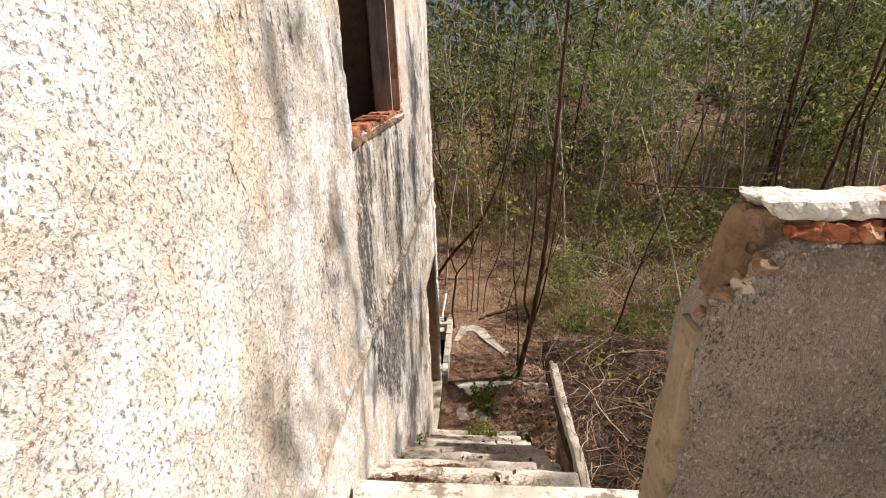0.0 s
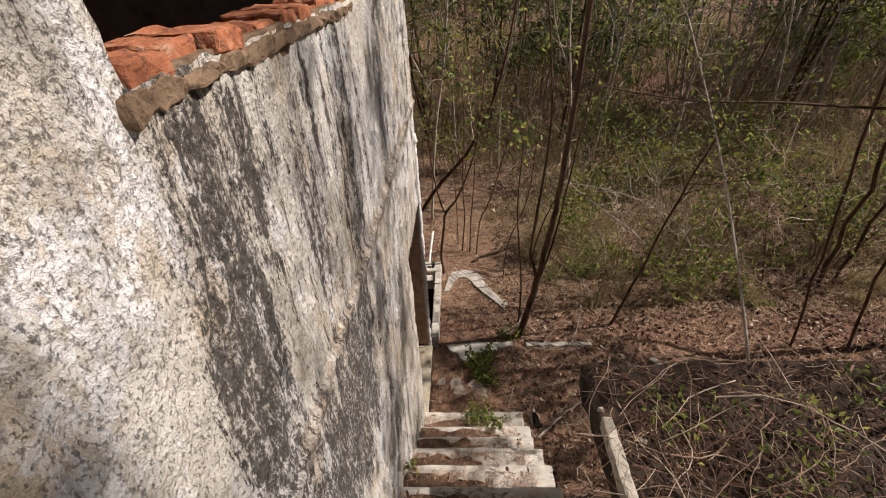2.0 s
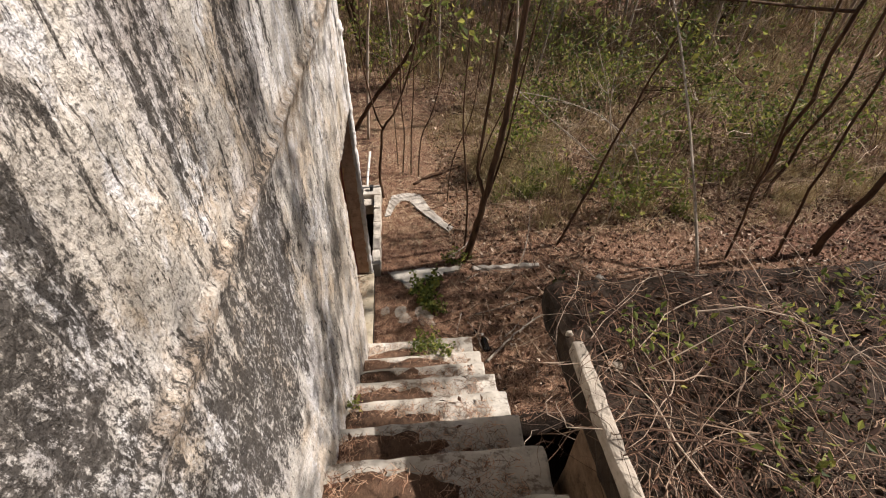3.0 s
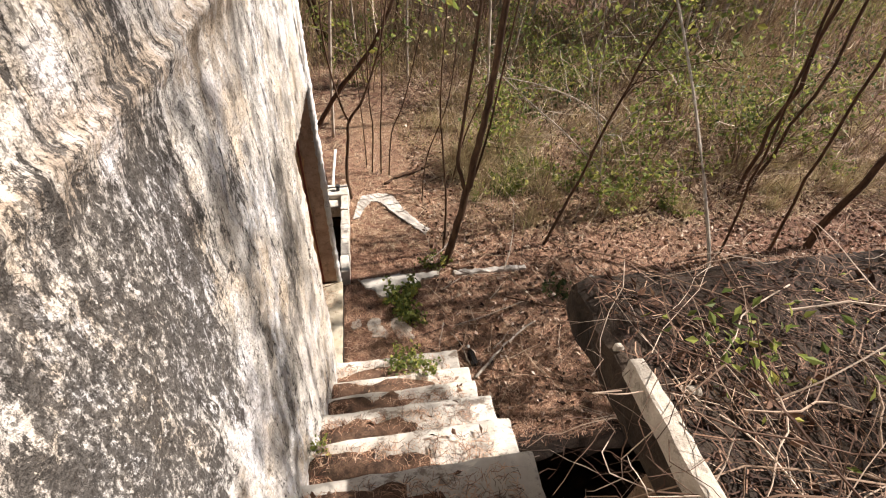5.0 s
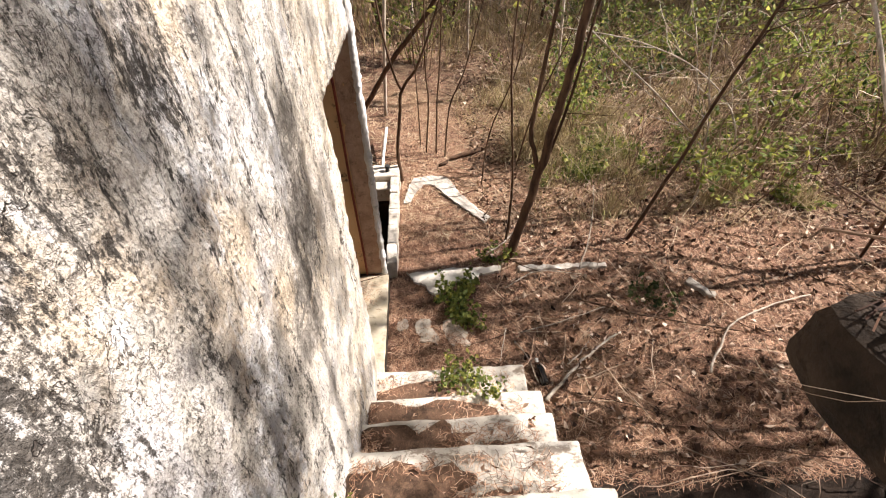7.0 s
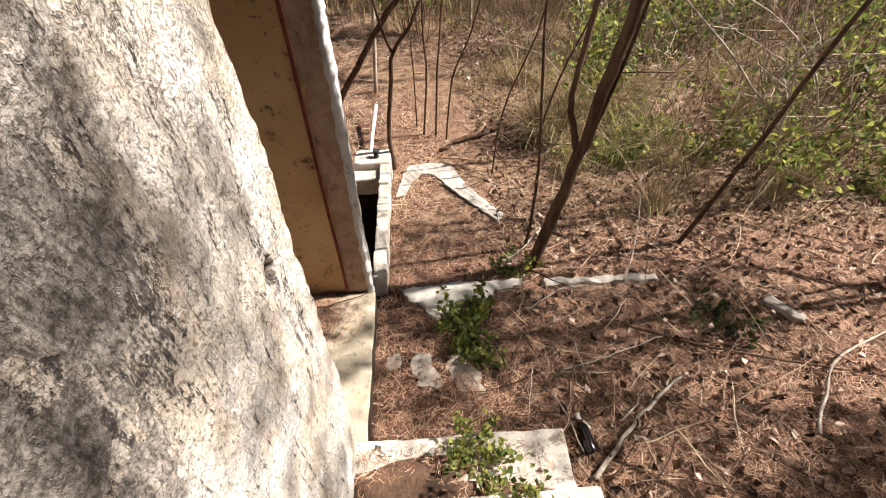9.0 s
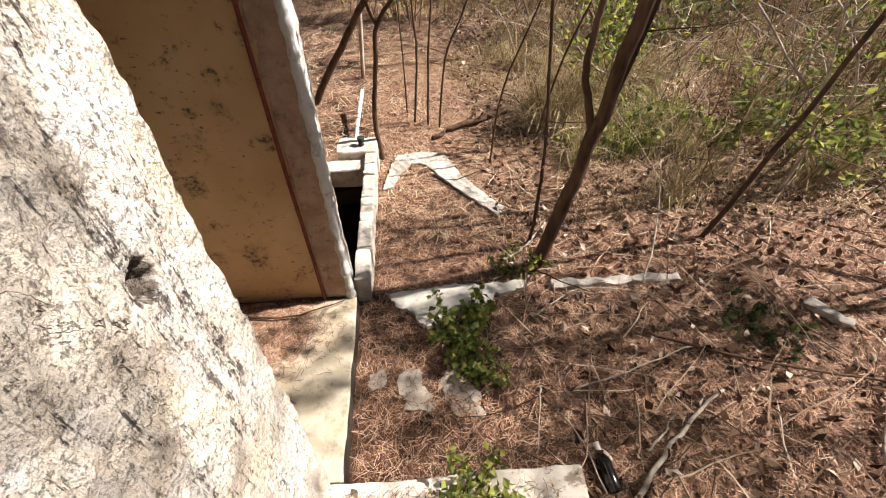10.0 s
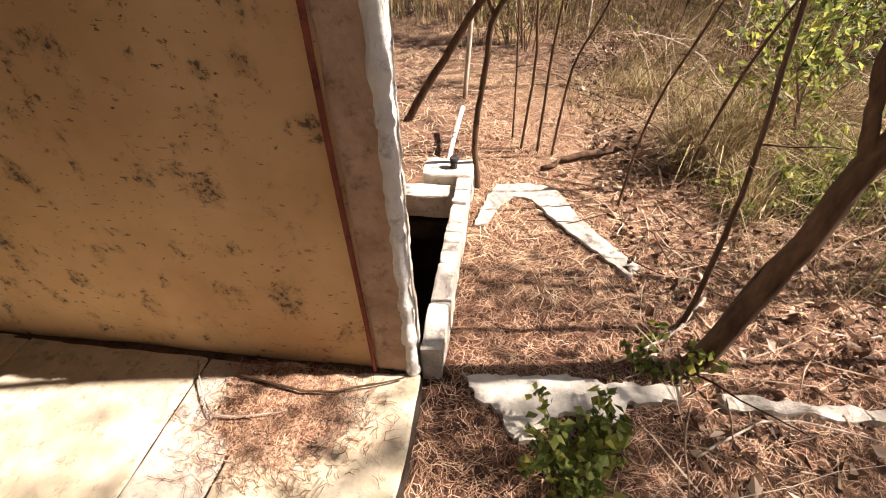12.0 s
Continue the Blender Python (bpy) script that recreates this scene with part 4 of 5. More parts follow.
bmesh.ops.translate(bm, verts=bm.verts, vec=(2.50, -0.26, 0.02))
tagged(part("stone", bm, OLD_SHEET), "long pale broken stone lying in dead leaves", "stone")

# ---- dirt on the steps and the porch ----
rng = random.Random(5)
for i, (y, z) in enumerate(NOSINGS[:-1]):
    back = NOSINGS[i + 1][0]
    V, F = heap(0.19 + 0.06 * rng.random(), back + 0.095, z + 0.004, 0.25 + 0.12 * rng.random(), 0.12, 0.042, i + 1.5)
    W, G = heap(0.42 + 0.25 * rng.random(), back + 0.05, z + 0.004, 0.14 + 0.08 * rng.random(), 0.05, 0.025, i + 41.5)
    V, F = V + W, F + [tuple(k + len(V) for k in f) for f in G]
    tagged(shell("dirt_heap", V, F, DIRT, smooth=True), "heap of dark leaf soil on a step", "dirt", kind="stuff")
V, F = heap(-0.42, -0.20, FLOOR_Z + 0.001, 0.28, 0.16, 0.010, 21)
tagged(shell("dirt_heap", V, F, DIRT, smooth=True), "thin drift of needles and soil on the porch floor", "dirt", kind="stuff")

# added bank hiding the trench edge, near-black to match the shade there
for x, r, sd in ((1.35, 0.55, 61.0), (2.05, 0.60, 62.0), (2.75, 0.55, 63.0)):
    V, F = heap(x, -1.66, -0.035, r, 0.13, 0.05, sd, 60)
    tagged(shell("leaf_bank", V, F, SHADE_SOIL, smooth=True), "added low soil bank, near-black for shade along the trench", "dirt", kind="stuff")
# dirt at the wall foot, its dark line also imitating a thin shadow
for x, r in ((-1.1, 0.75), (-0.25, 0.22)):
    V, F = heap(x, -0.012, FLOOR_Z + 0.001, r, 0.028, 0.014, x * 7, 40)
    tagged(shell("dirt_seam", V, F, DIRT, smooth=True), "line of dirt and imitated shade along the wall foot", "dirt", kind="stuff")

# ---- litter ----
nr = np.random.default_rng(11)


def on_ground(count, x0, x1, y0, y1, lift=0.006, clump=0.0):
    P = np.stack([nr.uniform(x0, x1, count), nr.uniform(y0, y1, count), np.zeros(count)], 1)
    keep = np.ones(count, dtype=bool)
    keep &= ~((P[:, 0] < 0.05) & (P[:, 1] < 0.14))
    keep &= ~((P[:, 0] < STAIR_X) & (P[:, 1] < -0.93))
    keep &= ~((P[:, 0] < 3.22) & (P[:, 1] < -1.68))
    keep &= ~((P[:, 0] > -0.62) & (P[:, 0] < 0.1) & (P[:, 1] > 0.05) & (P[:, 1] < 1.55))
    keep &= ~((P[:, 0] > 0.6) & (P[:, 0] < 2.0) & (P[:, 1] > 0.02) & (P[:, 1] < 0.12) & (nr.random(count) < 0.75))
    fade = np.clip((x1 - P[:, 0]) / (0.4 * (x1 - x0)), 0, 1) * np.clip((y1 - P[:, 1]) / (0.35 * (y1 - y0)), 0, 1)
    keep &= nr.random(count) < fade
    P = P[keep]
    if clump:
        m = np.array([noise.noise(Vector((p[0] * clump, p[1] * clump, 3))) for p in P])
        P = P[m + nr.uniform(-0.25, 0.25, len(P)) > 0.0]
    P[:, 2] = [ground_z(p[0], p[1]) + lift for p in P]
    P[:, 2] += nr.uniform(0, 0.012, len(P))
    return P


V, F = straws(nr, on_ground(220000, 0.0, 4.4, -2.0, 4.2), 0.065, 0.0010, 0.12)
tagged(shell("pine_needles", V, F, NEEDLE), "reddish-brown dry pine needles strewn on the earth", "needles", kind="stuff")
V, F = straws(nr, on_ground(130000, -3, 12, 0.5, 11.0), 0.11, 0.0019, 0.15)
tagged(shell("dry_litter", V, F, PALE_STRAW), "dry straw and needles strewn on the earth", "litter", kind="stuff")
V, F = leaf_mesh(nr, on_ground(42000, 0.9, 10.0, -1.6, 7.0, 0.012), 0.05, 0.008, 0.0, 0.3)
tagged(shell("dead_leaves", V, F, DEAD_LEAF), "curled brown dead leaves on the earth", "leaves", kind="stuff")
P = np.stack([0.02 + 0.8 * nr.random(15000) ** 1.5, nr.uniform(0, 1, 15000), np.zeros(15000)], 1)
for q in P:
    i = nr.integers(0, len(NOSINGS) - 1)
    y0, y1 = NOSINGS[i + 1][0] + 0.02, NOSINGS[i][0] - 0.05
    q[1] = y0 + (y1 - y0) * q[1] ** 2
    q[2] = NOSINGS[i][1] + 0.012 + 0.02 * nr.random()
W, G = leaf_mesh(nr, P[:520], 0.035, 0.004, 0.0, 0.3)
tagged(shell("step_leaves", W, G, DEAD_LEAF), "dead brown leaves on the steps", "leaves", kind="stuff")
V, F = straws(nr, P, 0.045, 0.0009, 0.1)
tagged(shell("step_litter", V, F, NEEDLE), "brown dry needles gathered on the steps", "needles", kind="stuff")
P = np.stack([nr.normal(-0.40, 0.13, 5200), nr.normal(-0.20, 0.11, 5200), np.full(5200, FLOOR_Z + 0.009)], 1)
P = P[(P[:, 1] < -0.03) & (P[:, 0] < 0.0)]
V, F = straws(nr, P, 0.045, 0.0009, 0.08)
tagged(shell("porch_litter", V, F, NEEDLE), "brown dry needles on the porch floor", "needles", kind="stuff")


def build_twig_litter():
    rng = random.Random(6)
    V, F = [], []
    for _ in range(3800):
        x, y = 0.9 + 8 * rng.random() ** 1.4, rng.uniform(-1.5, 6.0)
        a = rng.uniform(0, 6.28)
        L, r = rng.uniform(0.10, 0.6), rng.uniform(0.0012, 0.0045)
        pts = wander(rng, (x, y, ground_z(x, y) + 0.012), (math.cos(a), math.sin(a), rng.uniform(-0.02, 0.22)), L, 4, 0.22)
        for p in pts:
            p.z = max(p.z, ground_z(p.x, p.y) + 0.004)
        if min(p.y for p in pts) < -1.55 or min(p.x for p in pts) < 0.3:
            continue
        tube(V, F, pts, [r, r, r * 0.85, r * 0.7, r * 0.45], 3)
    tagged(shell("twig_litter", V, F, DRY_STEM), "fallen dry twigs strewn over the earth", "twigs", kind="stuff")


build_twig_litter()

# ---- grass, thicket ----


def scattered(count, x0, x1, y0, y1, freq, cut):
    P = []
    while len(P) < count:
        x, y = nr.uniform(x0, x1), nr.uniform(y0, y1)
        if noise.noise(Vector((x * freq, y * freq, 7))) + nr.uniform(-0.15, 0.15) > cut and not (x < 1.4 and y < 2.2) and not (x < 3.0 and y < 0.6):
            P.append((x, y, ground_z(x, y) - 0.01))
    return np.array(P)


def tufts(count, x0, x1, y0, y1, per, radius):
    roots, out = [], []
    for c in scattered(count, x0, x1, y0, y1, 0.7, -0.1):
        m = int(nr.uniform(0.4, 1.4) * per)
        a, d = nr.uniform(0, 2 * math.pi, m), radius * np.sqrt(nr.uniform(0, 1, m))
        roots.append(np.stack([c[0] + d * np.cos(a), c[1] + d * np.sin(a), np.full(m, c[2])], 1))
    return np.concatenate(roots)


V, F = blades(nr, tufts(420, 1.2, 9.5, 0.7, 8, 110, 0.09), 0.34, 0.0022, 1.3)
tagged(shell("dry_grass", V, F, STRAW), "arching tufts of straw-coloured dry grass", "grass", kind="stuff")
V, F = blades(nr, np.concatenate([tufts(1, 1.55 + 0.32 * k, 1.6 + 0.32 * k, 1.9 + 0.2 * k, 1.95 + 0.2 * k, 900, 0.19) for k in range(4)]), 0.50, 0.0026, 1.4)
tagged(shell("grass_tussock", V, F, STRAW), "large arching tussock of pale dry grass", "grass", kind="stuff")
V, F = blades(nr, scattered(24000, 0.8, 11, 0.5, 9, 0.8, -0.1), 0.22, 0.002, 1.3)
tagged(shell("short_grass", V, F, STRAW), "short dry grass between the tufts", "grass", kind="stuff")
V, F = blades(nr, scattered(60000, -9, 24, 4, 26, 0.35, -0.25), 0.65, 0.006, 0.8)
tagged(shell("far_grass", V, F, STRAW), "tall dry grass under the trees", "grass", kind="stuff")


def build_thicket():
    rng = random.Random(8)
    V, F, tips = [], [], []
    for _ in range(1500):
        while True:
            x, y = rng.uniform(1.2, 14), rng.uniform(0.6, 13)
            if noise.noise(Vector((x * 0.5, y * 0.5, 9))) > -0.15 and not (x < 2.2 and y < 1.8):
                break
        h = rng.uniform(0.5, 1.7) + 0.14 * max(0, y - 3)
        pts = wander(rng, (x, y, ground_z(x, y) - 0.03), (rng.uniform(-0.5, 0.5), rng.uniform(-0.5, 0.5), 1), h, 5, 0.18)
        r = rng.uniform(0.003, 0.007)
        tube(V, F, pts, [r, r * 0.9, r * 0.75, r * 0.6, r * 0.45, r * 0.3], 3)
        for _ in range(rng.randint(3, 7)):
            i = rng.randint(2, 5)
            q = wander(rng, pts[i], (rng.uniform(-1, 1), rng.uniform(-1, 1), rng.uniform(-0.2, 0.8)), rng.uniform(0.2, 0.7), 3, 0.25)
            tube(V, F, q, [r * 0.5, r * 0.45, r * 0.35, r * 0.2], 3)
            tips.extend(q[1:])
    tagged(shell("dry_thicket", V, F, DRY_STEM), "tangle of leafless dry brown stems", "thicket", kind="stuff")
    green = [p for p in tips if noise.noise(Vector((p.x * 0.75, p.y * 0.75, 14))) + 0.3 * noise.noise(Vector((p.x * 2.3, p.y * 2.3, 3))) > 0.10]
    knots = [green[rng.randrange(len(green))] for _ in range(620)]
    pick = [knots[rng.randrange(len(knots))] for _ in range(9500)]
    V, F = leaf_mesh(nr, pick, 0.05, 0.075, 0.3, 0.26)
    tagged(shell("thicket_leaves", V, F, LEAF), "sparse yellow-green leaves in the thicket", "leaves", kind="stuff")


build_thicket()


def build_tangle():
    """Low arching dry stems, criss-crossing between the tufts of grass."""
    rng = random.Random(15)
    V, F = [], []
    for _ in range(2300):
        x, y = rng.uniform(1.3, 10), 0.5 + 7.5 * rng.random() ** 1.3
        if noise.noise(Vector((x * 0.6, y * 0.6, 21))) < -0.12 or (x < 2.0 and y < 1.6):
            continue
        a, L = rng.uniform(0, 6.28), rng.uniform(0.4, 1.5)
        d = Vector((math.cos(a) * 0.8, math.sin(a) * 0.8, rng.uniform(0.3, 1.4))).normalized()
        p = Vector((x, y, ground_z(x, y) - 0.02))
        k, pts = 7, []
        for j in range(k + 1):
            pts.append(p.copy())
            d = (d + Vector((rng.uniform(-0.16, 0.16), rng.uniform(-0.16, 0.16), -0.13 + rng.uniform(-0.1, 0.1)))).normalized()
            p = p + d * L / k
            p.z = max(p.z, ground_z(p.x, p.y) + 0.01)
        r = rng.uniform(0.0018, 0.0048)
        tube(V, F, pts, [r * (1 - 0.09 * j) for j in range(k + 1)], 3)
        for _ in range(rng.randint(1, 4)):
            q = wander(rng, pts[rng.randint(2, k)], (rng.uniform(-1, 1), rng.uniform(-1, 1), rng.uniform(-0.2, 0.9)), rng.uniform(0.12, 0.5), 3, 0.3)
            tube(V, F, q, [r * 0.55, r * 0.5, r * 0.4, r * 0.25], 3)
    tagged(shell("dry_tangle", V, F, DRY_STEM), "criss-crossing arched dry stems over the grass", "thicket", kind="stuff")


build_tangle()


def build_brush():
    """Dead branches heaped on the terrace slab and hanging over its edge."""
    rng = random.Random(21)
    V, F = [], []
    def held(p):
        if p.x > SLAB_X and p.y < SLAB_Y:
            p.z = max(p.z, SLAB_Z + 0.01)
        p.x = max(p.x, 0.86 + 0.1 * noise.noise(p * 9) if p.y > -2.75 else 0.97)
        p.y = min(max(p.y, -3.5), SLAB_Y + 0.05 + 0.06 * noise.noise(p * 7))

    # long thorny branches: zigzag arcs that lean over one another, each with kinked side twigs
    for i in range(230):
        x, y = 1.05 + 3.4 * rng.random() ** 1.2, rng.uniform(-3.45, -2.25)
        if i < 34:
            x, y = rng.uniform(0.98, 1.5), rng.uniform(-3.1, -2.3)
        L = rng.uniform(0.35, 1.25)
        a = rng.uniform(0, 6.28)
        d = Vector((math.cos(a), math.sin(a), rng.uniform(0.05, 0.42)))
        p = Vector((x, y, SLAB_Z + rng.uniform(0.01, 0.10))) - Vector((d.x, d.y, 0)) * L * 0.4
        k = 12
        turn = rng.uniform(-0.16, 0.16)
        pts = []
        for j in range(k + 1):
            pts.append(p.copy())
            d = Matrix.Rotation(turn + rng.uniform(-0.42, 0.42), 3, "Z") @ d
            d.z += -0.085 + rng.uniform(-0.10, 0.10)
            p = p + d.normalized() * L / k
        r = rng.choice((0.0010, 0.0014, 0.002, 0.003)) * rng.uniform(0.8, 1.2)
        side = []
        for _ in range(rng.randint(2, 5)):
            j = rng.randint(2, k - 1)
            way = (pts[j + 1] - pts[j]).normalized() + 1.1 * Vector((rng.uniform(-1, 1), rng.uniform(-1, 1), rng.uniform(-0.3, 0.7)))
            side.append(wander(rng, pts[j], way, rng.uniform(0.10, 0.42), 5, 0.34))
        for p in pts + [p for q in side for p in q]:
            held(p)
        tube(V, F, pts, [r * (1 - 0.055 * j) for j in range(k + 1)], 5)
        for q in side:
            tube(V, F, q, [r * 0.62, r * 0.55, r * 0.46, r * 0.38, r * 0.30, r * 0.2], 3)
    # fine dark twigs close to the slab
    for i in range(420):
        p = Vector((1.0 + 3.4 * rng.random() ** 1.3, rng.uniform(-3.45, SLAB_Y - 0.02), SLAB_Z + rng.uniform(0.01, 0.05)))
        a = rng.uniform(0, 6.28)
        q = wander(rng, p, (math.cos(a), math.sin(a), rng.uniform(-0.1, 0.3)), rng.uniform(0.15, 0.5), 5, 0.3)
        for p in q:
            held(p)
        r = rng.uniform(0.0008, 0.0018)
        tube(V, F, q, [r, r, r * 0.9, r * 0.8, r * 0.6, r * 0.4], 3)
    # thin twigs that have slid down into the trench
    for i in range(34):
        a, L = rng.uniform(0, 6.28), rng.uniform(0.3, 0.9)
        mid = Vector((rng.uniform(1.2, 2.8), rng.uniform(-2.0, -1.55), rng.uniform(-0.05, 0.15)))
        pts = [mid + Vector((math.cos(a), math.sin(a) * 0.6, 0)) * L * (k / 6 - 0.5) + Vector((0, 0, 0.12 * math.sin(math.pi * k / 6) - 0.02)) + 0.02 * Vector((rng.uniform(-1, 1), rng.uniform(-1, 1), rng.uniform(-1, 1))) for k in range(7)]
        for p in pts:
            p.x = max(p.x, 0.98)
            if p.y > -1.62:
                p.z = max(p.z, 0.012)
        r = rng.uniform(0.0012, 0.004)
        tube(V, F, pts, [r * (1 - 0.08 * k) for k in range(7)], 4)
    tagged(shell("brush_pile", V, F, TWIG), "heap of pale dry branches on the slab", "brush", kind="stuff")
    P = np.stack([nr.uniform(1.0, 5, 9000), nr.uniform(-3.55, -2.12, 9000), np.full(9000, SLAB_Z + 0.012)], 1)
    V, F = straws(nr, P, 0.08, 0.0016, 0.12)
    tagged(shell("slab_litter", V, F, SHADE_LITTER), "brown needles and straw on the slab", "needles", kind="stuff")
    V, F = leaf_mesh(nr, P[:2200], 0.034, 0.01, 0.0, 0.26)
    tagged(shell("slab_leaves", V, F, SHADE_LITTER), "dead leaves on the slab", "leaves", kind="stuff")
    spots = np.array([(1.25, -2.45), (1.6, -2.7), (1.75, -2.5), (2.1, -2.4), (1.45, -2.95), (2.4, -2.8)])
    pick = spots[nr.integers(0, len(spots), 420)] + nr.normal(0, 0.09, (420, 2))
    V, F = leaf_mesh(nr, np.concatenate([pick, SLAB_Z + 0.03 + 0.16 * nr.random((420, 1))], 1), 0.032, 0.01, 0.0, 0.24)
    tagged(shell("slab_sprouts", V, F, LEAF), "sparse yellow-green leaves sprouting in the brush", "leaves", kind="stuff")


build_brush()

# ---- fallen sticks near the stairs ----
STICKS = (
    ((1.05, -1.13, 0.03), (1.37, -0.86, 0.04), (1.72, -0.63, 0.03), 0.013, BARK_PALE),
    ((1.27, -0.87, 0.02), (1.37, -0.80, 0.04), (1.46, -0.71, 0.05), 0.006, BARK_PALE),
    ((0.94, -0.66, 0.02), (0.99, -0.80, 0.06), (1.02, -1.04, 0.10), 0.005, BARK_PALE),
    ((0.90, -0.54, 0.02), (0.86, -0.66, 0.05), (0.80, -0.86, 0.09), 0.004, BARK_PALE),
    ((1.0, -0.58, 0.02), (1.32, -0.51, 0.03), (1.68, -0.40, 0.04), 0.005, BARK_PALE),
    ((1.22, 2.15, 0.04), (0.85, 1.95, 0.05), (0.52, 1.76, 0.03), 0.034, BARK_DARK),
    ((1.5, -0.3, 0.03), (1.9, -0.5, 0.05), (2.6, -0.7, 0.04), 0.009, BARK_DARK),
    ((1.2, 0.6, 0.03), (1.0, 0.35, 0.05), (0.75, 0.20, 0.03), 0.008, BARK_PALE),
    ((1.6, 0.0, 0.06), (1.75, 0.3, 0.25), (1.8, 0.55, 0.5), 0.006, BARK_PALE),
    ((2.2, -1.0, 0.03), (2.6, -0.6, 0.05), (3.3, -0.4, 0.05), 0.010, BARK_PALE),
    ((0.95, -0.15, 0.03), (1.25, 0.0, 0.05), (1.6, -0.05, 0.04), 0.005, BARK_PALE),
    ((-0.62, -0.10, 0.14), (-0.30, -0.14, 0.15), (-0.02, -0.04, 0.14), 0.006, BARK_DARK),
    ((-0.8, -0.06, 0.14), (-0.62, -0.26, 0.15), (-0.38, -0.22, 0.15), 0.004, BARK_PALE),
)
for i, (a, b, c, r, mat) in enumerate(STICKS):
    V, F = [], []
    line = smooth_line([a, b, c], 6)
    rr = random.Random(i)
    line = [p + Vector((rr.uniform(-1, 1), rr.uniform(-1, 1), 0)) * r * 0.8 for p in line]
    tube(V, F, line, [r * (1 - 0.5 * k / (len(line) - 1)) for k in range(len(line))], 6)
    s = shell("stick", V, F, mat, smooth=True)
    tagged(s, "dark fallen stick on the ground" if mat is BARK_DARK else "pale dry fallen stick on the ground", "stick", "fallen sticks")



def build_bottle():
    """A small glass bottle, lying on its side."""
    b = thing("bottle", "dark glass bottle lying in needles beside a step", "bottle", at=(1.068, -0.93, 0.036))
    def turned(name, prof, mat, label):
        V, F, n = [], [], 20
        for d, r in prof:
            V += [(r * math.cos(6.28318 * k / n), d, r * math.sin(6.28318 * k / n)) for k in range(n)]
        for i in range(len(prof) - 1):
            F += [(i * n + k, i * n + (k + 1) % n, (i + 1) * n + (k + 1) % n, (i + 1) * n + k) for k in range(n)]
        F += [tuple(range(n)), tuple(range((len(prof) - 1) * n, len(prof) * n))]
        shell(name, V, F, mat, b, label, True)
    turned("body", ((-0.088, 0.022), (-0.085, 0.029), (-0.078, 0.031), (0.018, 0.031), (0.032, 0.029), (0.045, 0.022), (0.055, 0.015), (0.062, 0.0125)), BOTTLE, "")
    # glint on the neck put into its colour: pale material instead of glass
    turned("neck", ((0.0625, 0.0125), (0.080, 0.0115), (0.094, 0.011), (0.095, 0.0135), (0.103, 0.0135), (0.104, 0.009)), PIPE, "bottle neck coloured pale for its glint")
    b.rotation_euler = (radians(4), 0, radians(6))


build_bottle()

# ---- green plants ----



def leafy_plant(x, y, z, n, r, h, seed, size=0.035, mat=None, label="low green leafy weed in the needles"):
    rng = random.Random(seed)
    p = thing("weed", label, "plant", "green weeds")
    tips = []
    for _ in range(max(4, min(9, n // 30))):
        V, F = [], []
        a = rng.uniform(0, 6.28)
        pts = wander(rng, (x + rng.uniform(-0.3, 0.3) * r, y + rng.uniform(-0.3, 0.3) * r, z - 0.01), (math.cos(a) * r, math.sin(a) * r, h), math.hypot(r, h) * rng.uniform(0.5, 1.1), 5, 0.25)
        tube(V, F, pts, [0.0022, 0.002, 0.0018, 0.0015, 0.001, 0.0007], 3)
        tips.extend(pts[1:])
        shell("stem", V, F, TWIG, p)
    V, F = leaf_mesh(np.random.default_rng(seed), [tips[rng.randrange(len(tips))] for _ in range(n)], size, 0.018, 0.1, 0.38)
    shell("foliage", V, F, mat or LEAF, p)


leafy_plant(0.58, -0.18, 0.0, 420, 0.16, 0.14, 1, 0.04)
leafy_plant(0.61, -0.45, 0.0, 320, 0.15, 0.10, 2, 0.035)
leafy_plant(0.60, -0.31, 0.0, 220, 0.12, 0.12, 22, 0.035)
leafy_plant(0.52, -1.06, 0.19, 320, 0.17, 0.12, 3, 0.032)
leafy_plant(0.60, -1.30, 0.45, 120, 0.10, 0.08, 13, 0.028)
leafy_plant(2.0, -0.35, 0.0, 220, 0.22, 0.14, 4, 0.04, LEAF_DARK)
leafy_plant(0.90, 0.22, 0.0, 200, 0.16, 0.14, 5, 0.035)
leafy_plant(1.55, 1.3, 0.0, 160, 0.18, 0.2, 6, 0.04)
leafy_plant(0.06, -2.05, 1.10, 60, 0.06, 0.1, 7, 0.02)

for i, (x, y, r, h, n) in enumerate(((2.40, 1.75, 0.30, 0.26, 300), (2.78, 1.45, 0.30, 0.30, 340), (3.35, 1.55, 0.34, 0.34, 380), (3.62, 1.20, 0.32, 0.32, 340), (4.02, 2.25, 0.36, 0.40, 400), (4.60, 1.60, 0.36, 0.36, 400), (4.95, 2.65, 0.40, 0.40, 420), (4.4, 4.1, 0.45, 0.5, 420), (2.05, 1.48, 0.24, 0.22, 240), (3.9, 0.75, 0.28, 0.26, 260))):
    leafy_plant(x, y, 0.0, n, r, h, 80 + i, 0.048, None, "yellow-green leafy bush sprawling in dry grass")

V, F = blades(nr, np.concatenate([np.stack([nr.normal(x, 0.10, 260), nr.normal(y, 0.08, 260), np.zeros(260)], 1) for x, y in ((2.25, 1.70), (2.45, 1.86), (2.62, 1.80), (2.0, 1.42))]), 0.26, 0.0045, 0.7)
tagged(shell("green_grass", V, F, LEAF), "tuft of fresh green broad grass blades", "grass", kind="stuff")

# ---- shrubs ----


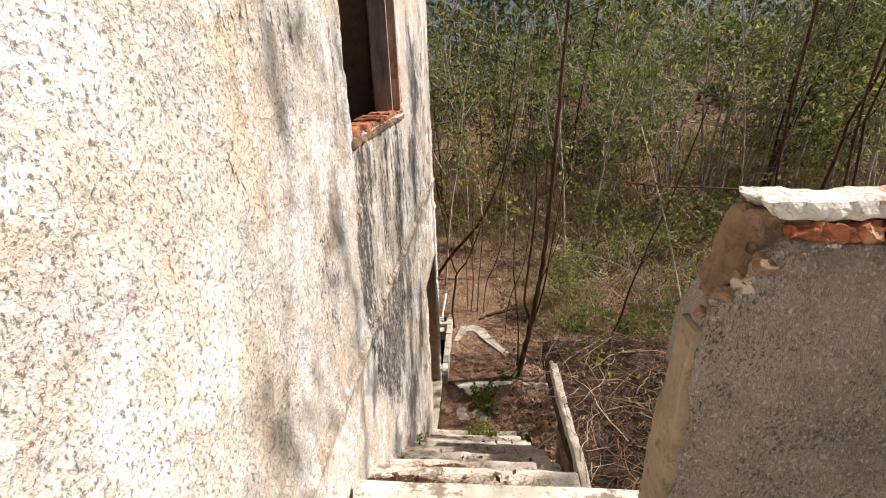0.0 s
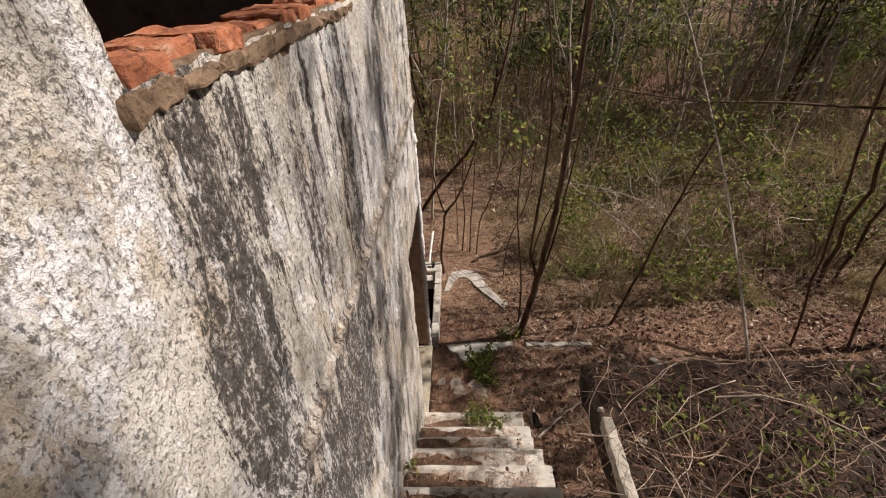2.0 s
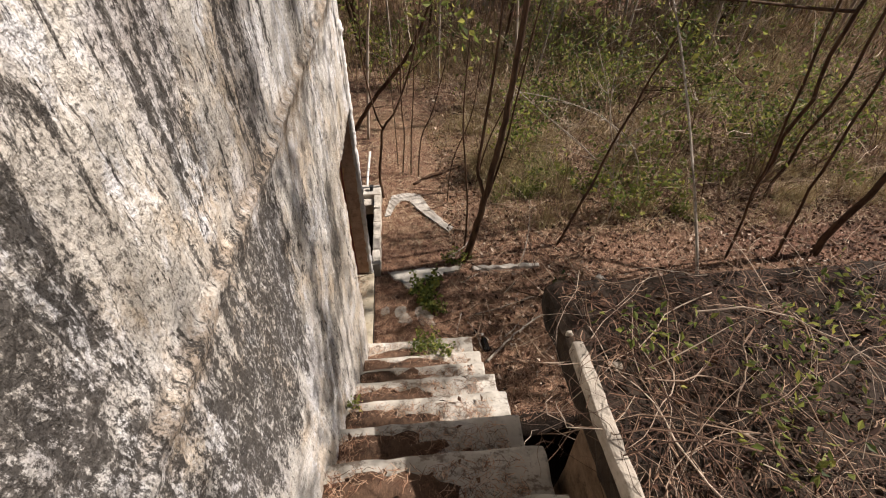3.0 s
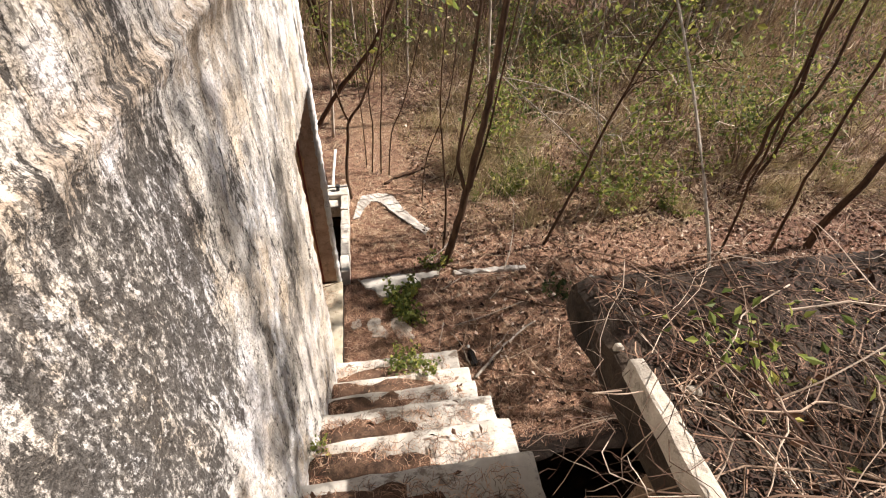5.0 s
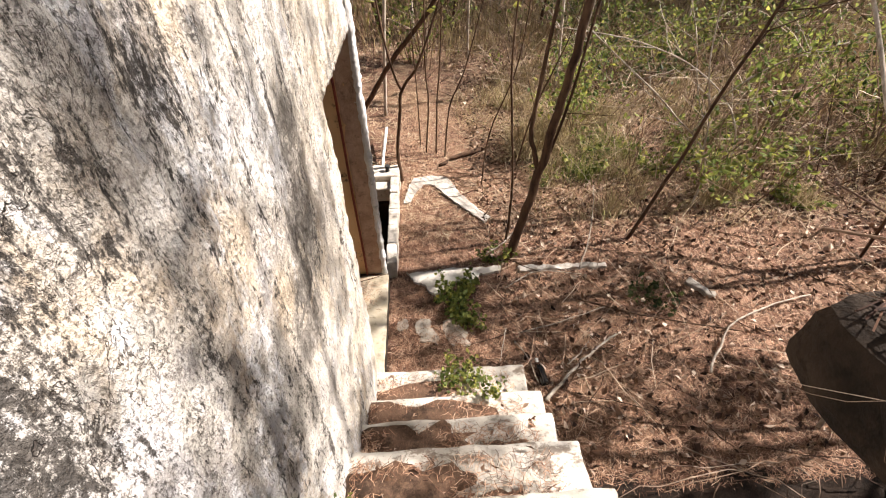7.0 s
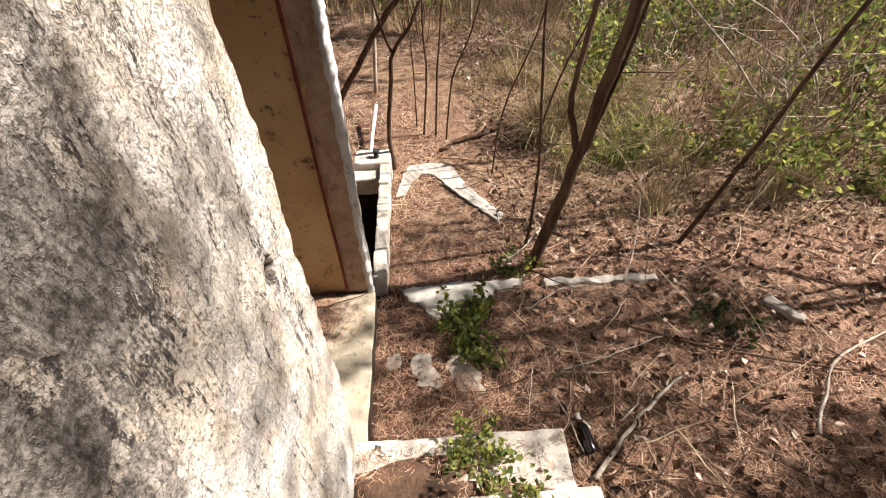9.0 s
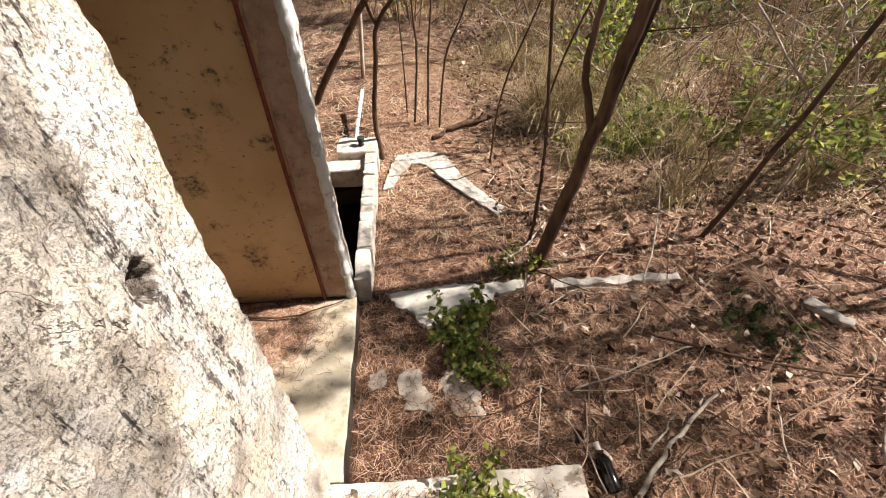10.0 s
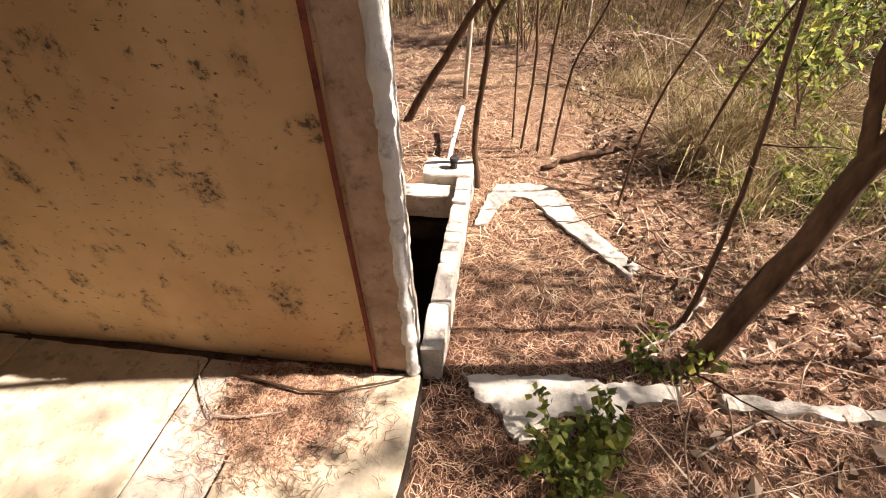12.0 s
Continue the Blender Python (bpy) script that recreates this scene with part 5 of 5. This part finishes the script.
def shrub(seed, height, spread, leaves, mat, label):
    rng = random.Random(seed)
    s = thing("shrub", label, "shrub", "shrubs")
    tips = []
    for _ in range(rng.randint(5, 8)):
        V, F = [], []
        a = rng.uniform(0, 6.28)
        sprout(rng, V, F, tips, (0.08 * math.cos(a), 0.08 * math.sin(a), -0.05), (spread * math.cos(a), spread * math.sin(a), height), height * rng.uniform(0.7, 1.1), 0.010, 1, 4, 0.22)
        shell("stem", V, F, TWIG, s)
    V, F = leaf_mesh(np.random.default_rng(seed), [tips[rng.randrange(len(tips))] for _ in range(leaves)], 0.06, 0.06, 0.3, 0.28)
    shell("foliage", V, F, mat, s)
    return s


KINDS = [shrub(31, 1.0, 0.5, 550, LEAF, "sprawling yellow-green shrub in dry grass"), shrub(32, 1.5, 0.5, 700, LEAF, "sprawling yellow-green shrub in dry grass"),
         shrub(33, 1.2, 0.8, 350, LEAF_DARK, "dark green shrub in dry grass"), shrub(34, 1.9, 0.5, 160, LEAF, "thin half-bare shrub with few leaves")]
SPOTS = [(2.3, 1.9), (3.2, 1.2), (2.8, 2.9), (4.3, 2.0), (5.2, 3.2)]
for k, (x, y) in zip(KINDS, SPOTS):
    k.location = (x, y, ground_z(x, y))
rng = random.Random(77)
for i in range(46):
    x, y = rng.uniform(-6, 15), rng.uniform(4.0, 14)
    if i < 12:
        x, y = rng.uniform(2.6, 8.5), rng.uniform(1.2, 4.5)
    copy_thing(KINDS[i % 4], Matrix.Translation((x, y, ground_z(x, y))) @ Matrix.Rotation(rng.uniform(0, 6.28), 4, "Z"))

# ---- the trees beside the stairs ----


def stem_tree(name, label, lines, seed, bough_from=3.0, boughs=6, leaves=0, mat=None, bough_len=1.4, leaf=0.06, leaf_mat=None, depth=1, crook=0.0, clumps=0):
    """A tree whose stems follow the given lines of (x, y, z, radius)."""
    rng = random.Random(seed)
    t = thing(name, label, "tree", "thin trees")
    V, F, tips = [], [], []
    for line in lines:
        pts = smooth_line([p[:3] for p in line], 5)
        rad = np.interp(np.linspace(0, len(line) - 1, len(pts)), range(len(line)), [p[3] for p in line])
        jit = [p + Vector((rng.uniform(-1, 1), rng.uniform(-1, 1), 0)) * (float(r) * 0.25) for p, r in zip(pts, rad)]
        for k, p in enumerate(jit[1:]):
            p += Vector((noise.noise(Vector((p.z * 1.7, seed, 1))), noise.noise(Vector((p.z * 1.7, seed, 5))), 0)) * crook + Vector((noise.noise(Vector((p.z * 6, seed, 3))), 0, 0)) * crook * 0.3
        tube(V, F, jit, list(rad), 8)
        high = [(p, r) for p, r in zip(jit, rad) if p.z > bough_from]
        for _ in range(boughs if high else 0):
            p, r = high[rng.randrange(len(high))]
            a = rng.uniform(0, 6.28)
            sprout(rng, V, F, tips, p, (math.cos(a), math.sin(a), rng.uniform(0.1, 0.9)), bough_len * rng.uniform(0.6, 1.2), max(0.004, float(r) * 0.5), depth, 4, 0.22)
        # bare side twigs lower down
        for _ in range(3):
            p, r = jit[rng.randrange(len(jit) // 3, len(jit))], 0.004
            a = rng.uniform(0, 6.28)
            tube(V, F, wander(rng, p, (math.cos(a), math.sin(a), 0.4), rng.uniform(0.2, 0.6), 4, 0.25), [r, r * 0.8, r * 0.6, r * 0.45, r * 0.3], 3)
    shell("trunk", V, F, mat or BARK_DARK, t, smooth=True)
    if leaves and tips:
        at = [tips[rng.randrange(len(tips))] for _ in range(clumps)] if clumps else tips
        V, F = leaf_mesh(np.random.default_rng(seed), [at[rng.randrange(len(at))] for _ in range(leaves)], leaf, 0.085 if clumps else 0.10, 0.3, 0.3)
        shell("crown", V, F, leaf_mat or LEAF, t)
    return t


stem_tree("tree", "dark leaning tree trunk beside the foundation strip", [
    [(1.035, 0.21, -0.05, 0.046), (1.105, 0.205, 0.38, 0.037), (1.185, 0.20, 0.80, 0.034), (1.245, 0.19, 1.25, 0.031), (1.30, 0.17, 1.73, 0.028), (1.335, 0.14, 2.4, 0.025), (1.36, 0.07, 3.4, 0.021), (1.38, 0.02, 4.4, 0.017), (1.45, 0.0, 6.0, 0.008)],
    [(1.18, 0.20, 0.90, 0.020), (1.135, 0.22, 1.06, 0.017), (1.10, 0.22, 1.22, 0.016), (1.125, 0.23, 1.55, 0.014), (1.20, 0.28, 2.6, 0.009), (1.1, 0.4, 3.6, 0.005)],
    [(1.09, 0.25, -0.03, 0.018), (1.10, 0.25, 0.35, 0.014), (1.20, 0.25, 0.75, 0.012), (1.33, 0.26, 1.3, 0.010), (1.44, 0.27, 2.2, 0.008), (1.58, 0.34, 3.2, 0.006)],
], 41, 3.6, 7, 700, bough_len=1.3)
stem_tree("tree", "thin dark sapling with a slanting stem", [[(1.05, 0.42, -0.03, 0.012), (1.065, 0.42, 0.35, 0.011), (1.05, 0.42, 0.75, 0.009), (1.0, 0.43, 1.25, 0.008), (0.97, 0.44, 1.7, 0.007), (1.02, 0.5, 2.6, 0.004)]], 42, 1.8, 3, 60, bough_len=0.6, depth=0)
stem_tree("tree", "slim forked sapling beside the pit kerb", [
    [(0.13, 1.50, -0.05, 0.020), (0.10, 1.50, 0.35, 0.017), (0.15, 1.50, 0.75, 0.016), (0.19, 1.50, 1.0, 0.015), (0.36, 1.50, 1.25, 0.012), (0.6, 1.6, 1.9, 0.008), (0.7, 1.7, 2.8, 0.004)],
    [(0.19, 1.50, 0.98, 0.012), (0.10, 1.50, 1.25, 0.010), (0.02, 1.55, 1.9, 0.007), (0.1, 1.6, 2.7, 0.004)]], 43, 1.5, 3, 100, bough_len=0.6, depth=0)
stem_tree("tree", "dark slanting tree stem in bare earth", [[(-0.58, 2.54, -0.05, 0.034), (-0.22, 2.54, 0.5, 0.030), (0.12, 2.54, 0.98, 0.027), (0.56, 2.55, 1.5, 0.024), (0.95, 2.6, 2.4, 0.018), (1.2, 2.8, 3.6, 0.010)]], 44, 2.0, 5, 250, bough_len=0.9)
for i, line in enumerate((
        [(0.39, 2.08, -0.03, 0.010), (0.44, 2.08, 0.6, 0.009), (0.42, 2.08, 1.1, 0.008), (0.46, 2.1, 2.4, 0.004)],
        [(0.51, 2.04, -0.03, 0.010), (0.53, 2.04, 0.6, 0.009), (0.58, 2.06, 1.2, 0.007), (0.62, 2.1, 2.2, 0.004)],
        [(0.60, 1.96, -0.03, 0.009), (0.66, 1.96, 0.6, 0.008), (0.82, 1.97, 1.0, 0.007), (1.05, 2.0, 1.9, 0.004)],
        [(0.33, 2.25, -0.03, 0.007), (0.32, 2.25, 0.7, 0.006), (0.28, 2.3, 1.6, 0.003)],
        [(0.95, 1.35, -0.03, 0.008), (1.0, 1.33, 0.6, 0.007), (1.22, 1.33, 1.3, 0.006), (1.3, 1.4, 2.2, 0.003)],
        [(1.35, 1.6, -0.03, 0.010), (1.48, 1.6, 0.7, 0.009), (1.75, 1.6, 1.5, 0.006), (2.0, 1.7, 2.6, 0.003)])):
    stem_tree("sapling", "thin upright brown sapling stem", [line], 50 + i, 1.3, 2, 25, bough_len=0.5, depth=0)
stem_tree("tree", "thin dark stem slanting across the brush", [[(2.15, 0.4, -0.05, 0.017), (2.36, 0.4, 0.8, 0.014), (2.54, 0.4, 1.6, 0.012), (2.75, 0.4, 2.3, 0.009), (3.1, 0.5, 3.6, 0.007)]], 60, 1.2, 7, 260, bough_len=0.9, crook=0.04)
stem_tree("tree", "pale slender stem bending away over the brush", [[(2.66, -1.42, -0.05, 0.014), (2.62, -1.22, 0.9, 0.013), (2.60, -0.75, 1.55, 0.011), (2.63, 0.15, 2.35, 0.009), (2.7, 1.4, 3.2, 0.006)]], 67, 2.0, 3, 40, BARK_PALE, 0.5, depth=0)
stem_tree("tree", "slender tall tree with a high thin crown", [[(4.04, 0.0, -0.05, 0.014), (3.88, 0.0, 1.2, 0.012), (3.67, 0.0, 2.65, 0.011), (3.5, -0.2, 4.5, 0.014), (3.4, -0.4, 6.5, 0.008)]], 61, 4.6, 7, 650, bough_len=1.4, crook=0.04)
stem_tree("tree", "slender tall tree with a high thin crown", [[(4.66, 0.0, -0.05, 0.016), (4.5, 0.0, 1.16, 0.014), (4.44, 0.0, 2.0, 0.013), (4.4, 0.1, 4.0, 0.012), (4.7, -0.3, 6.0, 0.006)]], 62, 4.6, 5, 200, bough_len=1.3, crook=0.05)
stem_tree("tree", "stout dark leaning tree behind the brush", [[(5.14, 0.0, -0.05, 0.045), (5.28, 0.03, 0.8, 0.034), (5.64, 0.1, 2.2, 0.024), (6.0, 0.1, 4.0, 0.022), (6.4, 0.0, 5.6, 0.012)], [(5.6, 0.1, 2.2, 0.030), (5.9, 0.5, 3.4, 0.022), (6.3, 0.9, 4.8, 0.010)]], 63, 3.3, 9, 2600, bough_len=1.5, crook=0.05)
stem_tree("tree", "two-stemmed tree with one long level branch", [
    [(5.0, 1.0, -0.05, 0.026), (4.97, 1.03, 1.2, 0.023), (4.9, 1.0, 2.35, 0.021), (5.15, 1.1, 3.4, 0.018), (5.3, 1.0, 4.2, 0.008)],
    [(4.9, 1.0, 2.33, 0.018), (4.45, 1.0, 2.36, 0.015), (3.6, 1.0, 2.44, 0.012), (2.9, 1.0, 2.47, 0.009), (2.2, 1.0, 2.58, 0.006), (1.65, 1.0, 2.70, 0.004)],
    [(5.25, 1.1, 0.0, 0.022), (5.48, 1.2, 1.6, 0.018), (5.45, 1.3, 3.2, 0.016), (5.7, 1.4, 4.4, 0.007)]], 64, 2.8, 3, 160, bough_len=0.8, crook=0.08)
PALE = ((-0.12, 3.1, 0.25, 4.6), (2.3, 3.6, -0.2, 5.2), (3.1, 5.2, 0.3, 5.6), (4.3, 4.2, 0.15, 5.0), (6.2, 4.6, -0.3, 5.5), (1.2, 5.2, 0.2, 5.0), (7.6, 6.2, 0.3, 6.0), (0.3, 6.0, -0.2, 5.5), (9.0, 5.0, 0.2, 5.5))
for i, (x, y, lean, h) in enumerate(PALE):
    rr = random.Random(300 + i)
    line = [(x, y, -0.05, 0.022), (x + lean * 0.4 + rr.uniform(-0.1, 0.1), y, h * 0.3, 0.019), (x + lean * 1.2, y + 0.1, h * 0.55, 0.015), (x + lean * 2 + rr.uniform(-0.2, 0.2), y + 0.2, h * 0.8, 0.010), (x + lean * 2.6, y + 0.3, h, 0.005)]
    fork = [(x + lean * 0.8, y + 0.03, h * 0.42, 0.012), (x + lean * 0.5 - 0.4, y + 0.2, h * 0.62, 0.009), (x - lean - 0.5, y + 0.1, h * 0.9, 0.004)]
    stem_tree("tree", "thin pale crooked tree, nearly bare", [line, fork], 310 + i, 1.4, 5, 160, BARK_PALE, 0.9, 0.09)
for seed, lines in ((401, [[(2.95, 0.82, -0.04, 0.010), (2.85, 0.80, 0.60, 0.009), (2.42, 0.80, 1.02, 0.007), (1.97, 0.80, 1.38, 0.006), (1.5, 0.85, 1.75, 0.003)],
                          [(2.83, 0.80, 0.62, 0.008), (2.80, 0.80, 0.90, 0.007), (2.58, 0.80, 1.37, 0.006), (2.5, 0.85, 2.0, 0.003)]]),
                    (402, [[(3.35, 1.0, -0.04, 0.009), (3.2, 1.0, 0.7, 0.008), (2.75, 1.0, 1.2, 0.006), (2.1, 1.0, 1.5, 0.005), (1.45, 1.05, 1.62, 0.003)]]),
                    (403, [[(3.0, 1.5, -0.04, 0.009), (3.2, 1.5, 0.6, 0.008), (3.7, 1.5, 1.1, 0.006), (4.3, 1.5, 1.3, 0.004)], [(3.2, 1.5, 0.6, 0.006), (2.9, 1.5, 1.2, 0.005), (2.6, 1.6, 1.9, 0.003)]])):
    stem_tree("tree", "bare pale crooked branches arching over the grass", lines, seed, 0.8, 5, 40, BARK_PALE, 0.45, 0.04, depth=0, crook=0.05)
# shade trees over the terrace
stem_tree("tree", "tall thin tree over the terrace", [[(5.4, -4.4, -0.05, 0.05), (5.3, -4.0, 2.5, 0.042), (5.2, -3.2, 5.2, 0.026), (4.9, -2.7, 8.0, 0.010)]], 65, 4.2, 17, 2800, bough_len=1.1, clumps=130)
stem_tree("tree", "tall thin tree over the terrace", [[(6.2, -1.6, -0.05, 0.045), (6.1, -1.5, 2.5, 0.034), (5.2, -1.2, 5.0, 0.022), (4.4, -0.98, 7.4, 0.010)]], 66, 4.8, 18, 3800, bough_len=1.0, clumps=220)

stem_tree("tree", "bushy tree shading the ground beside the stairs", [[(6.9, -1.3, -0.05, 0.05), (6.8, -1.2, 2.0, 0.042), (6.5, -1.0, 4.2, 0.03), (6.4, -0.8, 5.8, 0.012)], [(6.8, -1.2, 2.0, 0.03), (6.4, -0.6, 3.4, 0.02), (6.2, -0.2, 4.8, 0.008)]], 68, 3.2, 14, 4600, bough_len=1.6, clumps=220)

# ---- the wood behind ----


def forest_tree(seed, height, leaves, mat, leaf_mat, label):
    rng = random.Random(seed)
    t = thing("forest_tree", label, "tree", "trees of the wood")
    V, F, tips = [], [], []
    for s in range(rng.randint(1, 3)):
        a = rng.uniform(0, 6.28)
        lean = rng.uniform(0.02, 0.22)
        pts = wander(rng, (0.12 * s * math.cos(a), 0.12 * s * math.sin(a), -0.15), (lean * math.cos(a), lean * math.sin(a), 1), height * rng.uniform(0.75, 1), 8, 0.10, 0.1)
        r = rng.uniform(0.03, 0.055)
        tube(V, F, pts, [r * (1 - 0.1 * k) for k in range(9)], 6)
        for _ in range(rng.randint(12, 17)):
            i = rng.randint(2, 8)
            b = rng.uniform(0, 6.28)
            sprout(rng, V, F, tips, pts[i], (math.cos(b), math.sin(b), rng.uniform(0, 0.9)), rng.uniform(0.7, 1.9), r * 0.3, 1, 3, 0.25, 0.05)
    shell("trunk", V, F, mat, t, smooth=True)
    tufts_at = [tips[rng.randrange(len(tips))] for _ in range(max(8, leaves // 22))]
    V, F = leaf_mesh(np.random.default_rng(seed), [tufts_at[rng.randrange(len(tufts_at))] for _ in range(leaves)], 0.17, 0.17, 0.8, 0.10)
    shell("crown", V, F, leaf_mat, t)
    return t


WOOD = [forest_tree(101, 6.5, 1500, BARK_PALE, LEAF, "thin pale-barked tree with feathery green leaves"),
        forest_tree(102, 7.5, 1100, BARK_DARK, LEAF_DARK, "thin dark-barked tree with dull green leaves"),
        forest_tree(103, 5.5, 1600, BARK_PALE, LEAF, "thin pale-barked tree with feathery green leaves"),
        forest_tree(104, 8.0, 350, BARK_PALE, LEAF_DARK, "half-bare pale tree with few leaves"),
        forest_tree(106, 6.0, 350, BARK_PALE, LEAF, "half-bare pale tree with few leaves"),
        forest_tree(105, 6.0, 1300, BARK_DARK, LEAF, "thin dark-barked tree with feathery green leaves")]
rng = random.Random(99)
placed = []
for i in range(120):
    for _ in range(30):
        if i < 22:
            x, y = rng.uniform(-1.5, 12), rng.uniform(6.5, 10)
        elif i < 75:
            x, y = rng.uniform(-9, 26), rng.uniform(9.5, 20)
        else:
            x, y = rng.uniform(-20, 48), rng.uniform(20, 42)
        if all((x - a) ** 2 + (y - b) ** 2 > 0.9 for a, b in placed):
            break
    placed.append((x, y))
    m = Matrix.Translation((x, y, ground_z(x, y))) @ Matrix.Rotation(rng.uniform(0, 6.28), 4, "Z")
    if i < len(WOOD):
        WOOD[i].matrix_basis = m
    else:
        c = copy_thing(WOOD[i % len(WOOD)], m)
        c.scale = [rng.uniform(0.8, 1.2)] * 3
# the wood on the far right and behind
for i in range(26):
    a = math.radians(-60 + 250 * i / 26 + rng.uniform(-4, 4)) - math.pi / 2
    d = rng.uniform(11, 20)
    x, y = 2 + d * math.cos(a), -2 + d * math.sin(a)
    if x < 7 and y > -6:
        continue
    c = copy_thing(WOOD[i % len(WOOD)], Matrix.Translation((x, y, ground_z(x, y))) @ Matrix.Rotation(rng.uniform(0, 6.28), 4, "Z"))
    c.scale = [rng.uniform(0.8, 1.1)] * 3
# distant wood
P = np.stack([nr.uniform(-60, 110, 16000), nr.uniform(40, 75, 16000), nr.uniform(0, 1, 16000)], 1)
P[:, 2] = (13 + 2.5 * np.sin(P[:, 0] * 0.35) + 2 * np.sin(P[:, 0] * 0.11 + 1)) * P[:, 2] ** 0.8
V, F = leaf_mesh(nr, P, 1.1, 0.4, 0.3, 0.3)
tagged(shell("far_wood", V, F, LEAF_DARK), "distant dull green wood", "wood", kind="stuff")
